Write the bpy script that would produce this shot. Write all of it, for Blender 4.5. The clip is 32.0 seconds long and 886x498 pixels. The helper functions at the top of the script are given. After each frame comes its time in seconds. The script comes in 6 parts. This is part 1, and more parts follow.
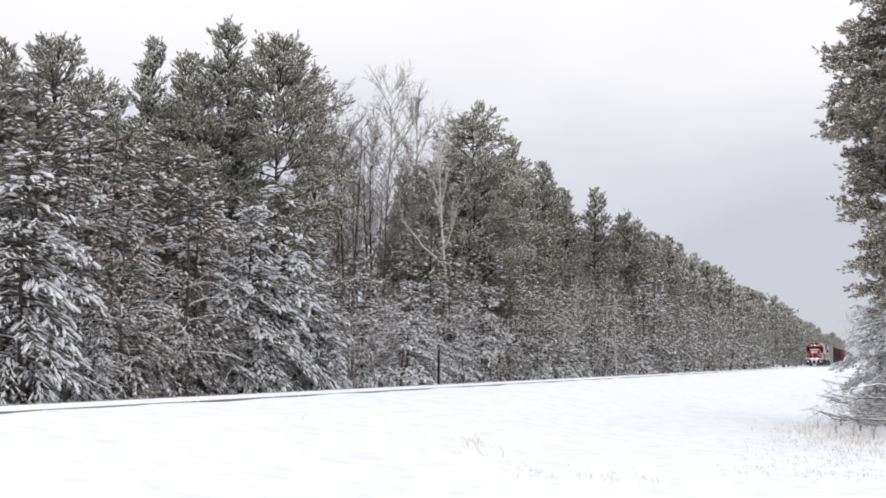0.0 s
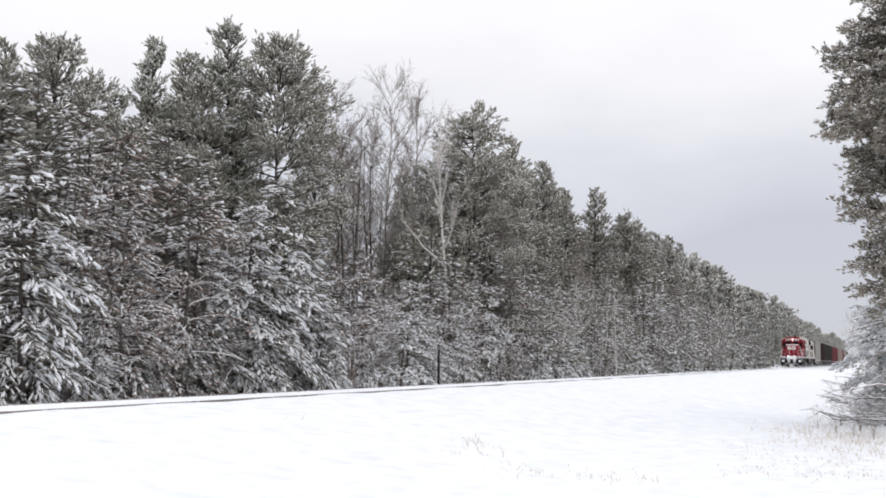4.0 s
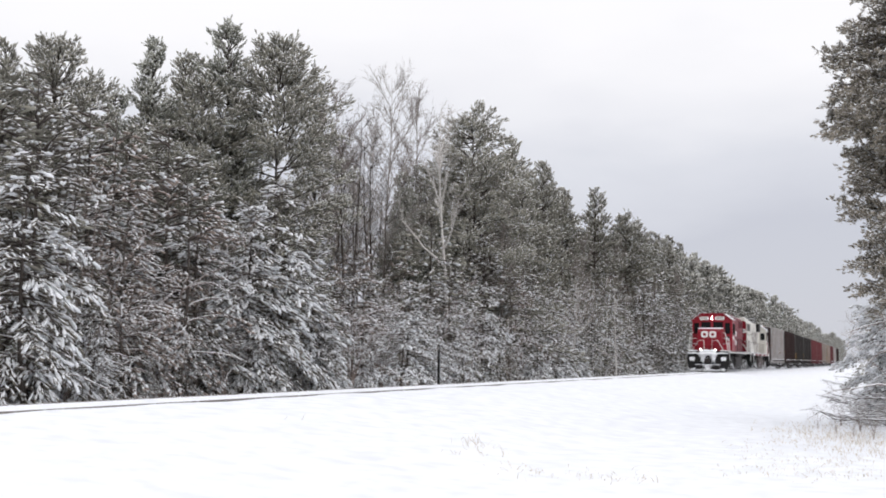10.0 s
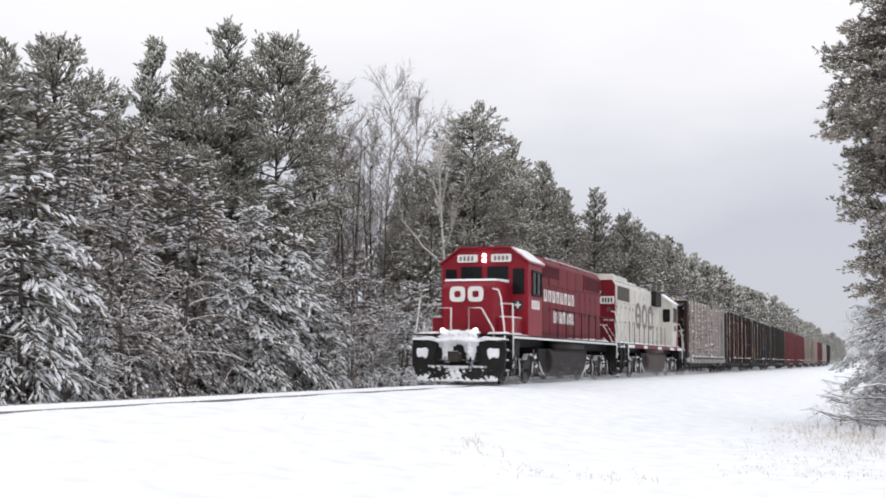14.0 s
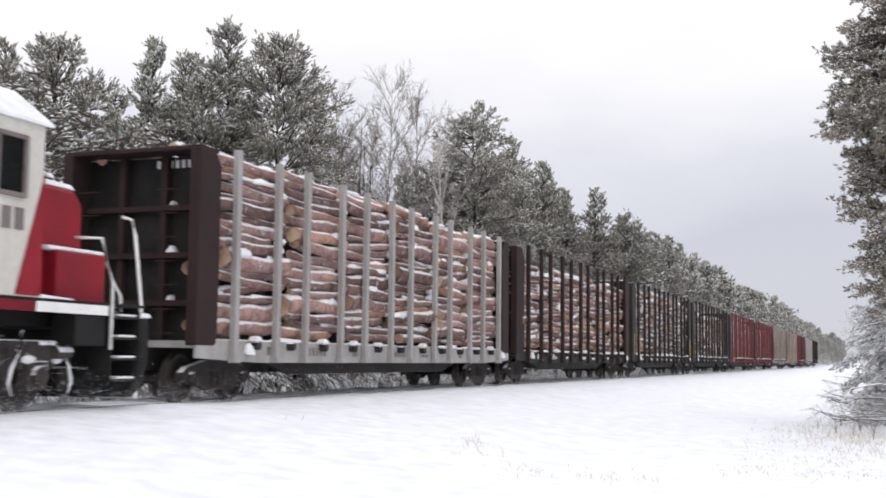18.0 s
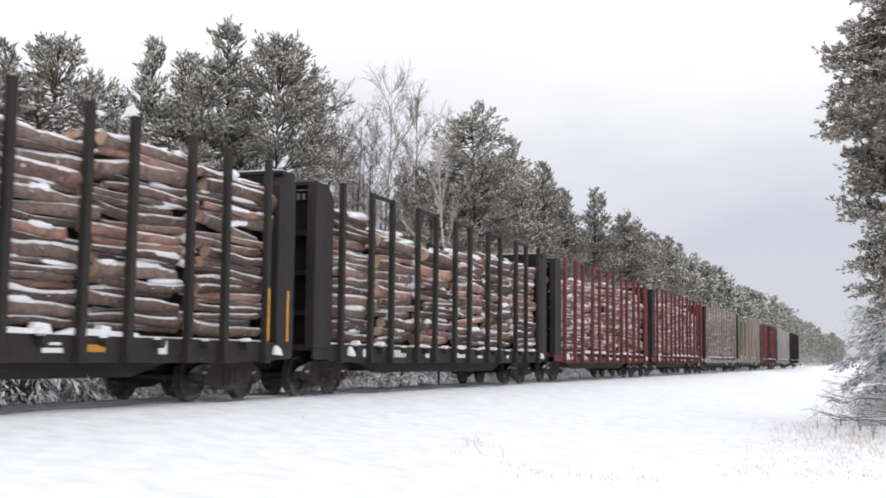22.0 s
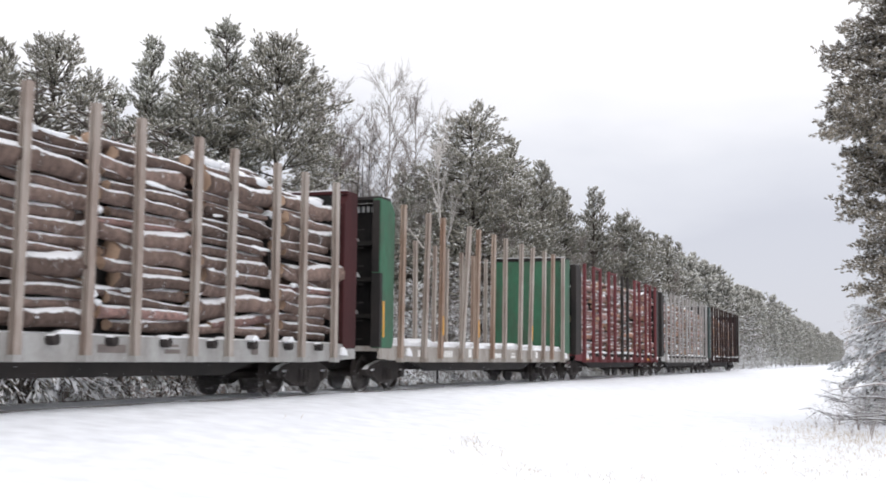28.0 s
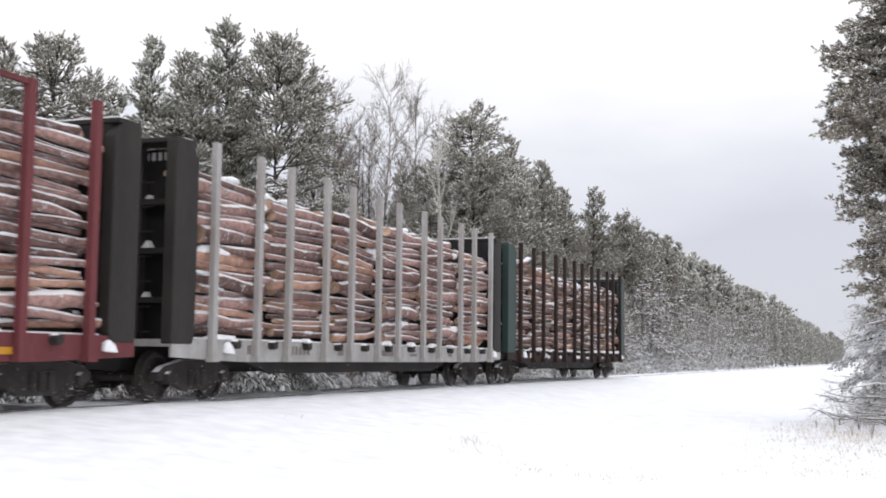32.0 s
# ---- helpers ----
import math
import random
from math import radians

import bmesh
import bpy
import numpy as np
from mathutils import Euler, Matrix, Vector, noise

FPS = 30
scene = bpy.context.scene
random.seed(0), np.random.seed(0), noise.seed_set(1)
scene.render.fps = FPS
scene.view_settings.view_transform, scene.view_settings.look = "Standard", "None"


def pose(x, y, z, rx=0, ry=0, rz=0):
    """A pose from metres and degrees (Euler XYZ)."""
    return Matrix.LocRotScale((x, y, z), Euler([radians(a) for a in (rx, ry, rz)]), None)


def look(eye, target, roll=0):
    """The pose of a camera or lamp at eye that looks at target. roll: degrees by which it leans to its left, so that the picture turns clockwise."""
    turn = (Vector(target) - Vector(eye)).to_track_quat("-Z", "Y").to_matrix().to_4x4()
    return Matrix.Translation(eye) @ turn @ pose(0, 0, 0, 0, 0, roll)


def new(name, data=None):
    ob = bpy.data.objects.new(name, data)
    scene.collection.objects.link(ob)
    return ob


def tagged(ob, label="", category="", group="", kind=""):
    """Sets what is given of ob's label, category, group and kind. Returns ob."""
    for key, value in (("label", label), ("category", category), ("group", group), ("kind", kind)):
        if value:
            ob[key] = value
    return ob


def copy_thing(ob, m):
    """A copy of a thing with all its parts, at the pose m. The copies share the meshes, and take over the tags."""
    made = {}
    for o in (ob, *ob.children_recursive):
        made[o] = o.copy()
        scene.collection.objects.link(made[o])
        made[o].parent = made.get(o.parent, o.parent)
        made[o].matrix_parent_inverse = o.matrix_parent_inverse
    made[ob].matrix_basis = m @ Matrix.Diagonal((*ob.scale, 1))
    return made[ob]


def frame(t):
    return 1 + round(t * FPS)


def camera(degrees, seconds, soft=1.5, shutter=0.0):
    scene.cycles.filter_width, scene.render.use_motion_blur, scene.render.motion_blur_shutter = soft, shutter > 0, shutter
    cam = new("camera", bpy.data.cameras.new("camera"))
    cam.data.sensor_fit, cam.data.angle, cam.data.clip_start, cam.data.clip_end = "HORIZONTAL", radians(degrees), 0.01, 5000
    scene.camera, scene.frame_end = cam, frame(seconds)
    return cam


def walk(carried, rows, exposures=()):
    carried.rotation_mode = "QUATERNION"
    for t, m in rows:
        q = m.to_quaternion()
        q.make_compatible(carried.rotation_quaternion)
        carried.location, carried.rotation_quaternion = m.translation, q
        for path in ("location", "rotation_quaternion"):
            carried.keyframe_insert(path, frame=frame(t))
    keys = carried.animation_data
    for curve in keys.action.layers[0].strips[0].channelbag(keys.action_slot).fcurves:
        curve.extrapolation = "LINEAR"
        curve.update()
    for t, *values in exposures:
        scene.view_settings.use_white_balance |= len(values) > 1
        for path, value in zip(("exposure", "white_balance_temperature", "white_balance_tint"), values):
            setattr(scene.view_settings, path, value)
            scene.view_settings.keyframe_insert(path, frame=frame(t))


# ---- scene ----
# Plan: the railway runs along y, rail tops at z = 0; the train comes towards -y. Metres.
TX = -12.46                      # track centre line
EYE = (0.0, 0.0, 0.82)
YAW, PITCH, ROLL = 20.84, 5.43, 0.62


def aim(yaw, pitch):
    a, b = radians(yaw), radians(pitch)
    return look(EYE, (EYE[0] - math.sin(a) * math.cos(b), EYE[1] + math.cos(a) * math.cos(b), EYE[2] + math.sin(b)), ROLL)


cam = camera(42.1, 32.0, soft=1.85, shutter=0.2)
walk(cam, [(0, aim(YAW, PITCH)), (12, aim(YAW, PITCH)), (23, aim(YAW - 0.01, PITCH)), (25.5, aim(YAW - 0.07, PITCH - 0.02)),
           (28, aim(YAW - 0.07, PITCH - 0.03)), (32, aim(YAW - 0.06, PITCH - 0.04))],
     exposures=((0, 0.0, 6500, 12), (14, 0.0, 6500, 12), (17, 0.05, 6500, 13), (22, 0.09, 6500, 13), (25, 0.17, 6500, 12), (32, 0.16, 6500, 12)))

# ---- overcast sky, veiled sun ----
SUN_EL, SUN_AZ = 42.0, 150.0     # azimuth clockwise from +y
world = bpy.data.worlds.new("overcast_sky")
scene.world = world
world.use_nodes = True
wn, wl = world.node_tree.nodes, world.node_tree.links
wn.clear()
w_out, w_bg = wn.new("ShaderNodeOutputWorld"), wn.new("ShaderNodeBackground")
w_sky, w_co = wn.new("ShaderNodeTexSky"), wn.new("ShaderNodeTexCoord")
w_sky.sky_type, w_sky.sun_disc = "NISHITA", False
w_sky.sun_elevation, w_sky.sun_rotation = radians(SUN_EL), radians(SUN_AZ)
w_sep, w_ramp = wn.new("ShaderNodeSeparateXYZ"), wn.new("ShaderNodeValToRGB")
w_map, w_noise = wn.new("ShaderNodeMapping"), wn.new("ShaderNodeTexNoise")
w_map.inputs["Scale"].default_value = (1.0, 1.0, 2.6)
w_noise.inputs["Scale"].default_value, w_noise.inputs["Detail"].default_value = 2.6, 5.0
w_noise.inputs["Roughness"].default_value = 0.5
ramp = w_ramp.color_ramp
ramp.elements[0].position, ramp.elements[0].color = 0.0, (0.62, 0.64, 0.70, 1)
ramp.elements[1].position, ramp.elements[1].color = 1.0, (1.24, 1.26, 1.31, 1)
for p, c in ((0.095, (0.61, 0.63, 0.695)), (0.165, (0.75, 0.77, 0.82)), (0.21, (0.89, 0.90, 0.93)), (0.28, (1.02, 1.02, 1.03)), (0.42, (1.08, 1.09, 1.11))):
    e = ramp.elements.new(p)
    e.color = (*c, 1)
w_add, w_mul, w_mix, w_dim = wn.new("ShaderNodeMath"), wn.new("ShaderNodeMath"), wn.new("ShaderNodeMix"), wn.new("ShaderNodeVectorMath")
w_mul.operation, w_add.operation, w_dim.operation = "MULTIPLY_ADD", "ADD", "SCALE"
w_mul.inputs[1].default_value, w_mul.inputs[2].default_value = 0.22, -0.11
w_dim.inputs["Scale"].default_value = 0.1
w_mix.data_type, w_mix.inputs["Factor"].default_value = "RGBA", 0.94
wl.new(w_co.outputs["Generated"], w_sep.inputs[0])
wl.new(w_co.outputs["Generated"], w_map.inputs[0])
wl.new(w_map.outputs[0], w_noise.inputs["Vector"])
wl.new(w_noise.outputs[0], w_mul.inputs[0])
wl.new(w_sep.outputs["Z"], w_add.inputs[0])
wl.new(w_mul.outputs[0], w_add.inputs[1])
wl.new(w_add.outputs[0], w_ramp.inputs[0])
wl.new(w_sky.outputs[0], w_dim.inputs[0])
wl.new(w_dim.outputs[0], w_mix.inputs[6])
wl.new(w_ramp.outputs[0], w_mix.inputs[7])
wl.new(w_mix.outputs[2], w_bg.inputs["Color"])
wl.new(w_bg.outputs[0], w_out.inputs["Surface"])
w_bg.inputs["Strength"].default_value = 1.0

sun = new("veiled_sun", bpy.data.lights.new("veiled_sun", "SUN"))
sun.data.energy, sun.data.angle, sun.data.color = 0.55, radians(25), (1.0, 0.97, 0.93)
_a, _e = radians(SUN_AZ), radians(SUN_EL)
sun.matrix_world = look((60 * math.sin(_a) * math.cos(_e), 60 * math.cos(_a) * math.cos(_e), 60 * math.sin(_e)), (0, 0, 0))
scene.view_settings.exposure = 0.0


# ---- materials ----
def surface(name, color, rough=0.7, dark=None, scale=3.0, amount=0.5, fine=60.0, bump=0.15, metal=0.0, glow=0.0, island=0.0, each=0.0,
            snow=0.0, streak=1.0, depth=0.02, gloss=0.5, splash=0.0):
    """A base colour that drifts to a second one at two scales, with relief; snow: how much lies on upward faces."""
    m = bpy.data.materials.new(name)
    m.use_nodes = True
    n, l = m.node_tree.nodes, m.node_tree.links
    b = n["Principled BSDF"]
    b.inputs["Roughness"].default_value, b.inputs["Metallic"].default_value, b.inputs["Specular IOR Level"].default_value = rough, metal, gloss
    dark = dark or tuple(0.55 * c for c in color)
    co = n.new("ShaderNodeTexCoord")
    mp = n.new("ShaderNodeMapping")
    mp.inputs["Scale"].default_value = (1, 1, 1 / streak)
    l.new(co.outputs["Object"], mp.inputs[0])
    big, small = n.new("ShaderNodeTexNoise"), n.new("ShaderNodeTexNoise")
    big.inputs["Scale"].default_value, small.inputs["Scale"].default_value = scale, fine
    big.inputs["Detail"].default_value = 6.0
    big.inputs["Roughness"].default_value = 0.65
    l.new(mp.outputs[0], big.inputs["Vector"])
    l.new(mp.outputs[0], small.inputs["Vector"])
    fac = n.new("ShaderNodeMapRange")
    fac.inputs[1].default_value, fac.inputs[2].default_value = 0.38, 0.68
    fac.inputs[3].default_value, fac.inputs[4].default_value = 0.0, amount
    l.new(big.outputs[0], fac.inputs[0])
    mix = n.new("ShaderNodeMix")
    mix.data_type = "RGBA"
    mix.inputs[6].default_value, mix.inputs[7].default_value = (*color, 1), (*dark, 1)
    l.new(fac.outputs[0], mix.inputs["Factor"])
    out = mix.outputs[2]
    hsv = n.new("ShaderNodeHueSaturation")
    val = n.new("ShaderNodeMath")
    val.operation, val.inputs[1].default_value, val.inputs[2].default_value = "MULTIPLY_ADD", 0.4, 0.8
    l.new(small.outputs[0], val.inputs[0])
    v = val.outputs[0]
    if island or each:
        src = n.new("ShaderNodeNewGeometry").outputs["Random Per Island"] if island else n.new("ShaderNodeObjectInfo").outputs["Random"]
        r = n.new("ShaderNodeMath")
        r.operation, r.inputs[1].default_value, r.inputs[2].default_value = "MULTIPLY_ADD", 2 * (island or each), 1 - (island or each)
        l.new(src, r.inputs[0])
        t = n.new("ShaderNodeMath")
        t.operation = "MULTIPLY"
        l.new(v, t.inputs[0])
        l.new(r.outputs[0], t.inputs[1])
        v = t.outputs[0]
    l.new(v, hsv.inputs["Value"])
    l.new(out, hsv.inputs["Color"])
    out = hsv.outputs[0]
    if splash:
        # snow flung against it and frozen on, in ragged patches
        sp, th = n.new("ShaderNodeTexNoise"), n.new("ShaderNodeMapRange")
        sp.inputs["Scale"].default_value, sp.inputs["Detail"].default_value, sp.inputs["Roughness"].default_value = 6.5, 8.0, 0.75
        th.inputs[1].default_value, th.inputs[2].default_value = 0.66 - 0.2 * splash, 0.70 - 0.2 * splash
        l.new(co.outputs["Object"], sp.inputs["Vector"])
        l.new(sp.outputs[0], th.inputs[0])
        ms = n.new("ShaderNodeMix")
        ms.data_type = "RGBA"
        ms.inputs[7].default_value = (0.74, 0.75, 0.77, 1)
        l.new(th.outputs[0], ms.inputs["Factor"])
        l.new(out, ms.inputs[6])
        out = ms.outputs[2]
    if snow:
        geo, sep = n.new("ShaderNodeNewGeometry"), n.new("ShaderNodeSeparateXYZ")
        l.new(geo.outputs["Normal"], sep.inputs[0])
        a = n.new("ShaderNodeMath")
        a.operation, a.inputs[1].default_value = "MULTIPLY_ADD", 0.9
        l.new(big.outputs[0], a.inputs[0])
        l.new(sep.outputs["Z"], a.inputs[2])
        s = n.new("ShaderNodeMapRange")
        s.inputs[1].default_value, s.inputs[2].default_value = 1.35 - snow, 1.5 - snow
        l.new(a.outputs[0], s.inputs[0])
        mx = n.new("ShaderNodeMix")
        mx.data_type = "RGBA"
        mx.inputs[7].default_value = (0.86, 0.87, 0.89, 1)
        l.new(s.outputs[0], mx.inputs["Factor"])
        l.new(out, mx.inputs[6])
        out = mx.outputs[2]
    l.new(out, b.inputs["Base Color"])
    if bump:
        bp = n.new("ShaderNodeBump")
        bp.inputs["Strength"].default_value, bp.inputs["Distance"].default_value = bump, depth
        l.new(small.outputs[0], bp.inputs["Height"])
        l.new(bp.outputs[0], b.inputs["Normal"])
    if glow:
        b.inputs["Emission Color"].default_value = (1.0, 0.97, 0.93, 1)
        b.inputs["Emission Strength"].default_value = glow
    return m


M = dict(
    birch_bark=surface("white_birch_bark", (0.66, 0.63, 0.60), 0.8, (0.40, 0.37, 0.345), 3.0, 0.6, 20.0, 0.2, gloss=0.15, streak=0.5),
    buried=surface("snow_buried_needles", (0.36, 0.34, 0.31), 0.7, (0.25, 0.235, 0.21), 0.7, 0.8, 14.0, 0.0, island=0.4, gloss=0.12, snow=1.12),
    # distance haze is mixed into this needle colour: paler darks, little contrast
    haze_needle=surface("far_hazed_needles", (0.37, 0.365, 0.33), 0.7, (0.265, 0.26, 0.235), 0.5, 0.8, 14.0, 0.0, island=0.3, gloss=0.12, snow=0.12),
    dead_limb=surface("frosted_dead_limb", (0.29, 0.235, 0.21), 0.85, (0.155, 0.122, 0.108), 2.0, 0.8, 20.0, 0.2, gloss=0.12, snow=0.62),
    laden=surface("snow_laden_needles", (0.215, 0.195, 0.163), 0.7, (0.13, 0.117, 0.1), 0.7, 0.8, 14.0, 0.0, island=0.4, gloss=0.12, snow=0.64),
    snow=surface("snow", (0.875, 0.895, 0.93), 0.75, (0.83, 0.85, 0.89), 0.30, 0.6, 2.5, 0.025, depth=0.02),
    bough_snow=surface("bough_snow", (0.84, 0.85, 0.87), 0.8, (0.70, 0.72, 0.74), 2.0, 0.5, 30.0, 0.0, island=0.12, gloss=0.15),
    needle=surface("pine_needles", (0.40, 0.385, 0.325), 0.7, (0.235, 0.222, 0.185), 0.9, 0.9, 14.0, 0.0, island=0.35, gloss=0.12, snow=0.36),
    needle_blue=surface("spruce_needles", (0.385, 0.385, 0.33), 0.7, (0.23, 0.23, 0.195), 0.9, 0.9, 14.0, 0.0, island=0.35, gloss=0.12, snow=0.36),
    needle_brown=surface("dry_needles", (0.30, 0.242, 0.208), 0.7, (0.21, 0.182, 0.163), 0.7, 0.8, 14.0, 0.0, island=0.45, gloss=0.12, snow=0.44),
    needle_near=surface("clumped_red_pine_needles", (0.34, 0.305, 0.25), 0.7, (0.19, 0.168, 0.135), 0.8, 0.9, 14.0, 0.0, island=0.45, gloss=0.12, snow=0.42),
    bark=surface("pine_bark", (0.10, 0.085, 0.075), 0.9, (0.05, 0.042, 0.038), 3.0, 0.9, 25.0, 0.5, streak=4.0, snow=0.0, gloss=0.15),
    twig=surface("grey_twigs", (0.31, 0.272, 0.25), 0.85, (0.19, 0.163, 0.148), 2.0, 0.8, 20.0, 0.2, gloss=0.15, snow=0.3),
    pale_twig=surface("pale_aspen_bark", (0.40, 0.365, 0.34), 0.8, (0.25, 0.225, 0.205), 2.5, 0.6, 14.0, 0.2, gloss=0.15, snow=0.15),
    straw=surface("dry_grass", (0.60, 0.53, 0.44), 0.85, (0.42, 0.36, 0.29), 4.0, 0.7, 30.0, 0.0, island=0.3, gloss=0.15),
    ballast=surface("ballast", (0.20, 0.19, 0.19), 0.95, (0.09, 0.085, 0.085), 6.0, 0.8, 40.0, 0.8, snow=0.55, depth=0.04),
    rail=surface("rail_steel", (0.22, 0.195, 0.18), 0.6, (0.12, 0.10, 0.09), 2.0, 0.7, 60.0, 0.2, metal=0.2, splash=0.55),
    red=surface("loco_red_paint", (0.165, 0.009, 0.018), 0.5, (0.105, 0.008, 0.013), 1.4, 0.7, 24.0, 0.06, gloss=0.15, streak=2.0),
    red_nose=surface("bright_red_paint", (0.26, 0.010, 0.022), 0.42, (0.135, 0.008, 0.013), 1.2, 0.6, 24.0, 0.05, gloss=0.25),
    cream=surface("faded_cream_paint", (0.60, 0.588, 0.54), 0.6, (0.42, 0.385, 0.335), 1.8, 0.65, 30.0, 0.12, streak=2.2, gloss=0.25),
    cream_snow=surface("snowy_roof", (0.60, 0.57, 0.52), 0.6, (0.42, 0.39, 0.35), 1.6, 0.5, 18.0, 0.08, snow=0.75),
    red_snow=surface("snowy_red_roof", (0.20, 0.008, 0.018), 0.5, (0.13, 0.008, 0.014), 1.4, 0.5, 18.0, 0.08, snow=0.35, gloss=0.3),
    white=surface("white_paint", (0.80, 0.79, 0.77), 0.5, (0.6, 0.58, 0.55), 3.0, 0.5, 30.0, 0.05),
    letter=surface("grey_lettering", (0.125, 0.104, 0.096), 0.6, (0.23, 0.19, 0.17), 2.6, 0.8, 30.0, 0.05),
    black=surface("black_paint", (0.012, 0.0115, 0.012), 0.65, (0.026, 0.023, 0.022), 2.0, 0.7, 30.0, 0.12, gloss=0.15),
    under=surface("grimy_running_gear", (0.032, 0.028, 0.027), 0.85, (0.065, 0.056, 0.052), 3.0, 0.7, 30.0, 0.3, snow=0.30, gloss=0.15),
    truck=surface("snow_caked_truck", (0.042, 0.036, 0.035), 0.85, (0.085, 0.074, 0.07), 3.0, 0.7, 30.0, 0.3, snow=0.72, gloss=0.15, splash=0.30),
    stain=surface("rust_stain", (0.20, 0.135, 0.10), 0.8, (0.11, 0.075, 0.06), 4.0, 0.9, 30.0, 0.1, gloss=0.1),
    brown_tank=surface("brown_fuel_tank", (0.088, 0.068, 0.064), 0.75, (0.05, 0.04, 0.038), 0.8, 0.7, 20.0, 0.1, gloss=0.2),
    # red locomotive's tank: the shade under its frame is put into the colour
    tank=surface("shaded_fuel_tank", (0.036, 0.031, 0.030), 0.75, (0.024, 0.021, 0.021), 0.8, 0.7, 20.0, 0.1, gloss=0.2),
    steel=surface("wheel_steel", (0.05, 0.043, 0.04), 0.55, (0.03, 0.026, 0.024), 5.0, 0.7, 40.0, 0.1, metal=0.4, gloss=0.2),
    glass=surface("dark_cab_glass", (0.008, 0.009, 0.010), 0.15, (0.014, 0.014, 0.015), 2.0, 0.3, 20.0, 0.0, gloss=0.2),
    mesh_red=surface("red_radiator_mesh", (0.085, 0.009, 0.014), 0.7, (0.035, 0.008, 0.010), 3.0, 0.6, 60.0, 0.4, gloss=0.1),
    frosted=surface("frosted_needles", (0.325, 0.312, 0.262), 0.7, (0.195, 0.186, 0.155), 0.7, 0.8, 14.0, 0.0, island=0.4, gloss=0.12, snow=0.30),
    mesh=surface("radiator_mesh", (0.085, 0.074, 0.07), 0.7, (0.12, 0.104, 0.098), 3.0, 0.6, 60.0, 0.4, gloss=0.1),
    lamp=surface("headlight_glow", (0.9, 0.9, 0.9), 0.3, glow=7.0, bump=0.0),
    dim_lamp=surface("unlit_lamp", (0.5, 0.5, 0.5), 0.2, bump=0.0),
    packed=surface("packed_snow", (0.84, 0.85, 0.87), 0.8, (0.62, 0.62, 0.63), 3.0, 0.6, 20.0, 0.3),
    rust=surface("oxide_red_paint", (0.150, 0.043, 0.047), 0.75, (0.095, 0.031, 0.034), 1.6, 0.75, 22.0, 0.2, streak=3.0, gloss=0.2),
    dark_rust=surface("dark_brown_steel", (0.034, 0.0195, 0.018), 0.75, (0.02, 0.0135, 0.013), 1.5, 0.8, 22.0, 0.2, streak=3.0, gloss=0.18),
    char=surface("blackened_steel_and_shade", (0.024, 0.0222, 0.0212), 0.7, (0.044, 0.036, 0.033), 1.5, 0.7, 22.0, 0.2, streak=3.0, gloss=0.2),
    galv=surface("grey_steel", (0.35, 0.345, 0.34), 0.6, (0.22, 0.175, 0.15), 1.8, 0.65, 24.0, 0.12, metal=0.1, streak=3.0),
    pale=surface("pale_car_paint", (0.37, 0.365, 0.355), 0.6, (0.22, 0.205, 0.19), 2.2, 0.75, 24.0, 0.12, streak=2.0, gloss=0.3),
    tan=surface("weathered_tan_paint", (0.37, 0.33, 0.295), 0.7, (0.20, 0.135, 0.105), 2.2, 0.8, 24.0, 0.15, streak=4.0),
    tan_rust=surface("rusted_tan_paint", (0.36, 0.29, 0.24), 0.75, (0.20, 0.105, 0.06), 1.3, 0.85, 24.0, 0.2, streak=3.0),
    old_pale=surface("dirty_pale_paint", (0.37, 0.345, 0.315), 0.7, (0.15, 0.115, 0.09), 2.4, 0.8, 20.0, 0.15, streak=3.0),
    green=surface("green_paint", (0.042, 0.135, 0.078), 0.6, (0.055, 0.085, 0.058), 2.2, 0.95, 9.0, 0.2, streak=2.5, gloss=0.2),
    maroon=surface("maroon_steel", (0.055, 0.017, 0.018), 0.75, (0.03, 0.013, 0.013), 1.5, 0.8, 22.0, 0.2, streak=3.0, gloss=0.15),
    dark_green=surface("dark_green_paint", (0.014, 0.036, 0.032), 0.6, (0.016, 0.026, 0.025), 1.2, 0.7, 18.0, 0.1),
    yellow=surface("yellow_reflector", (0.62, 0.30, 0.02), 0.4, bump=0.0),
    bark_log=surface("log_bark", (0.41, 0.255, 0.226), 0.9, (0.12, 0.08, 0.072), 9.0, 0.95, 40.0, 1.0, each=0.45, gloss=0.1, depth=0.04, snow=0.48, splash=0.30),
    bark_orange=surface("peeled_log", (0.50, 0.295, 0.215), 0.85, (0.20, 0.12, 0.10), 5.0, 0.95, 40.0, 0.9, each=0.3, gloss=0.1, depth=0.04, snow=0.38, splash=0.2),
    bark_dark=surface("dark_wet_bark", (0.235, 0.168, 0.142), 0.9, (0.095, 0.07, 0.06), 8.0, 0.95, 40.0, 1.0, each=0.4, gloss=0.1, depth=0.04, snow=0.46, splash=0.24),
    cut=surface("sawn_log_end", (0.44, 0.31, 0.225), 0.8, (0.32, 0.215, 0.15), 9.0, 0.7, 50.0, 0.2, each=0.3, gloss=0.1),
)


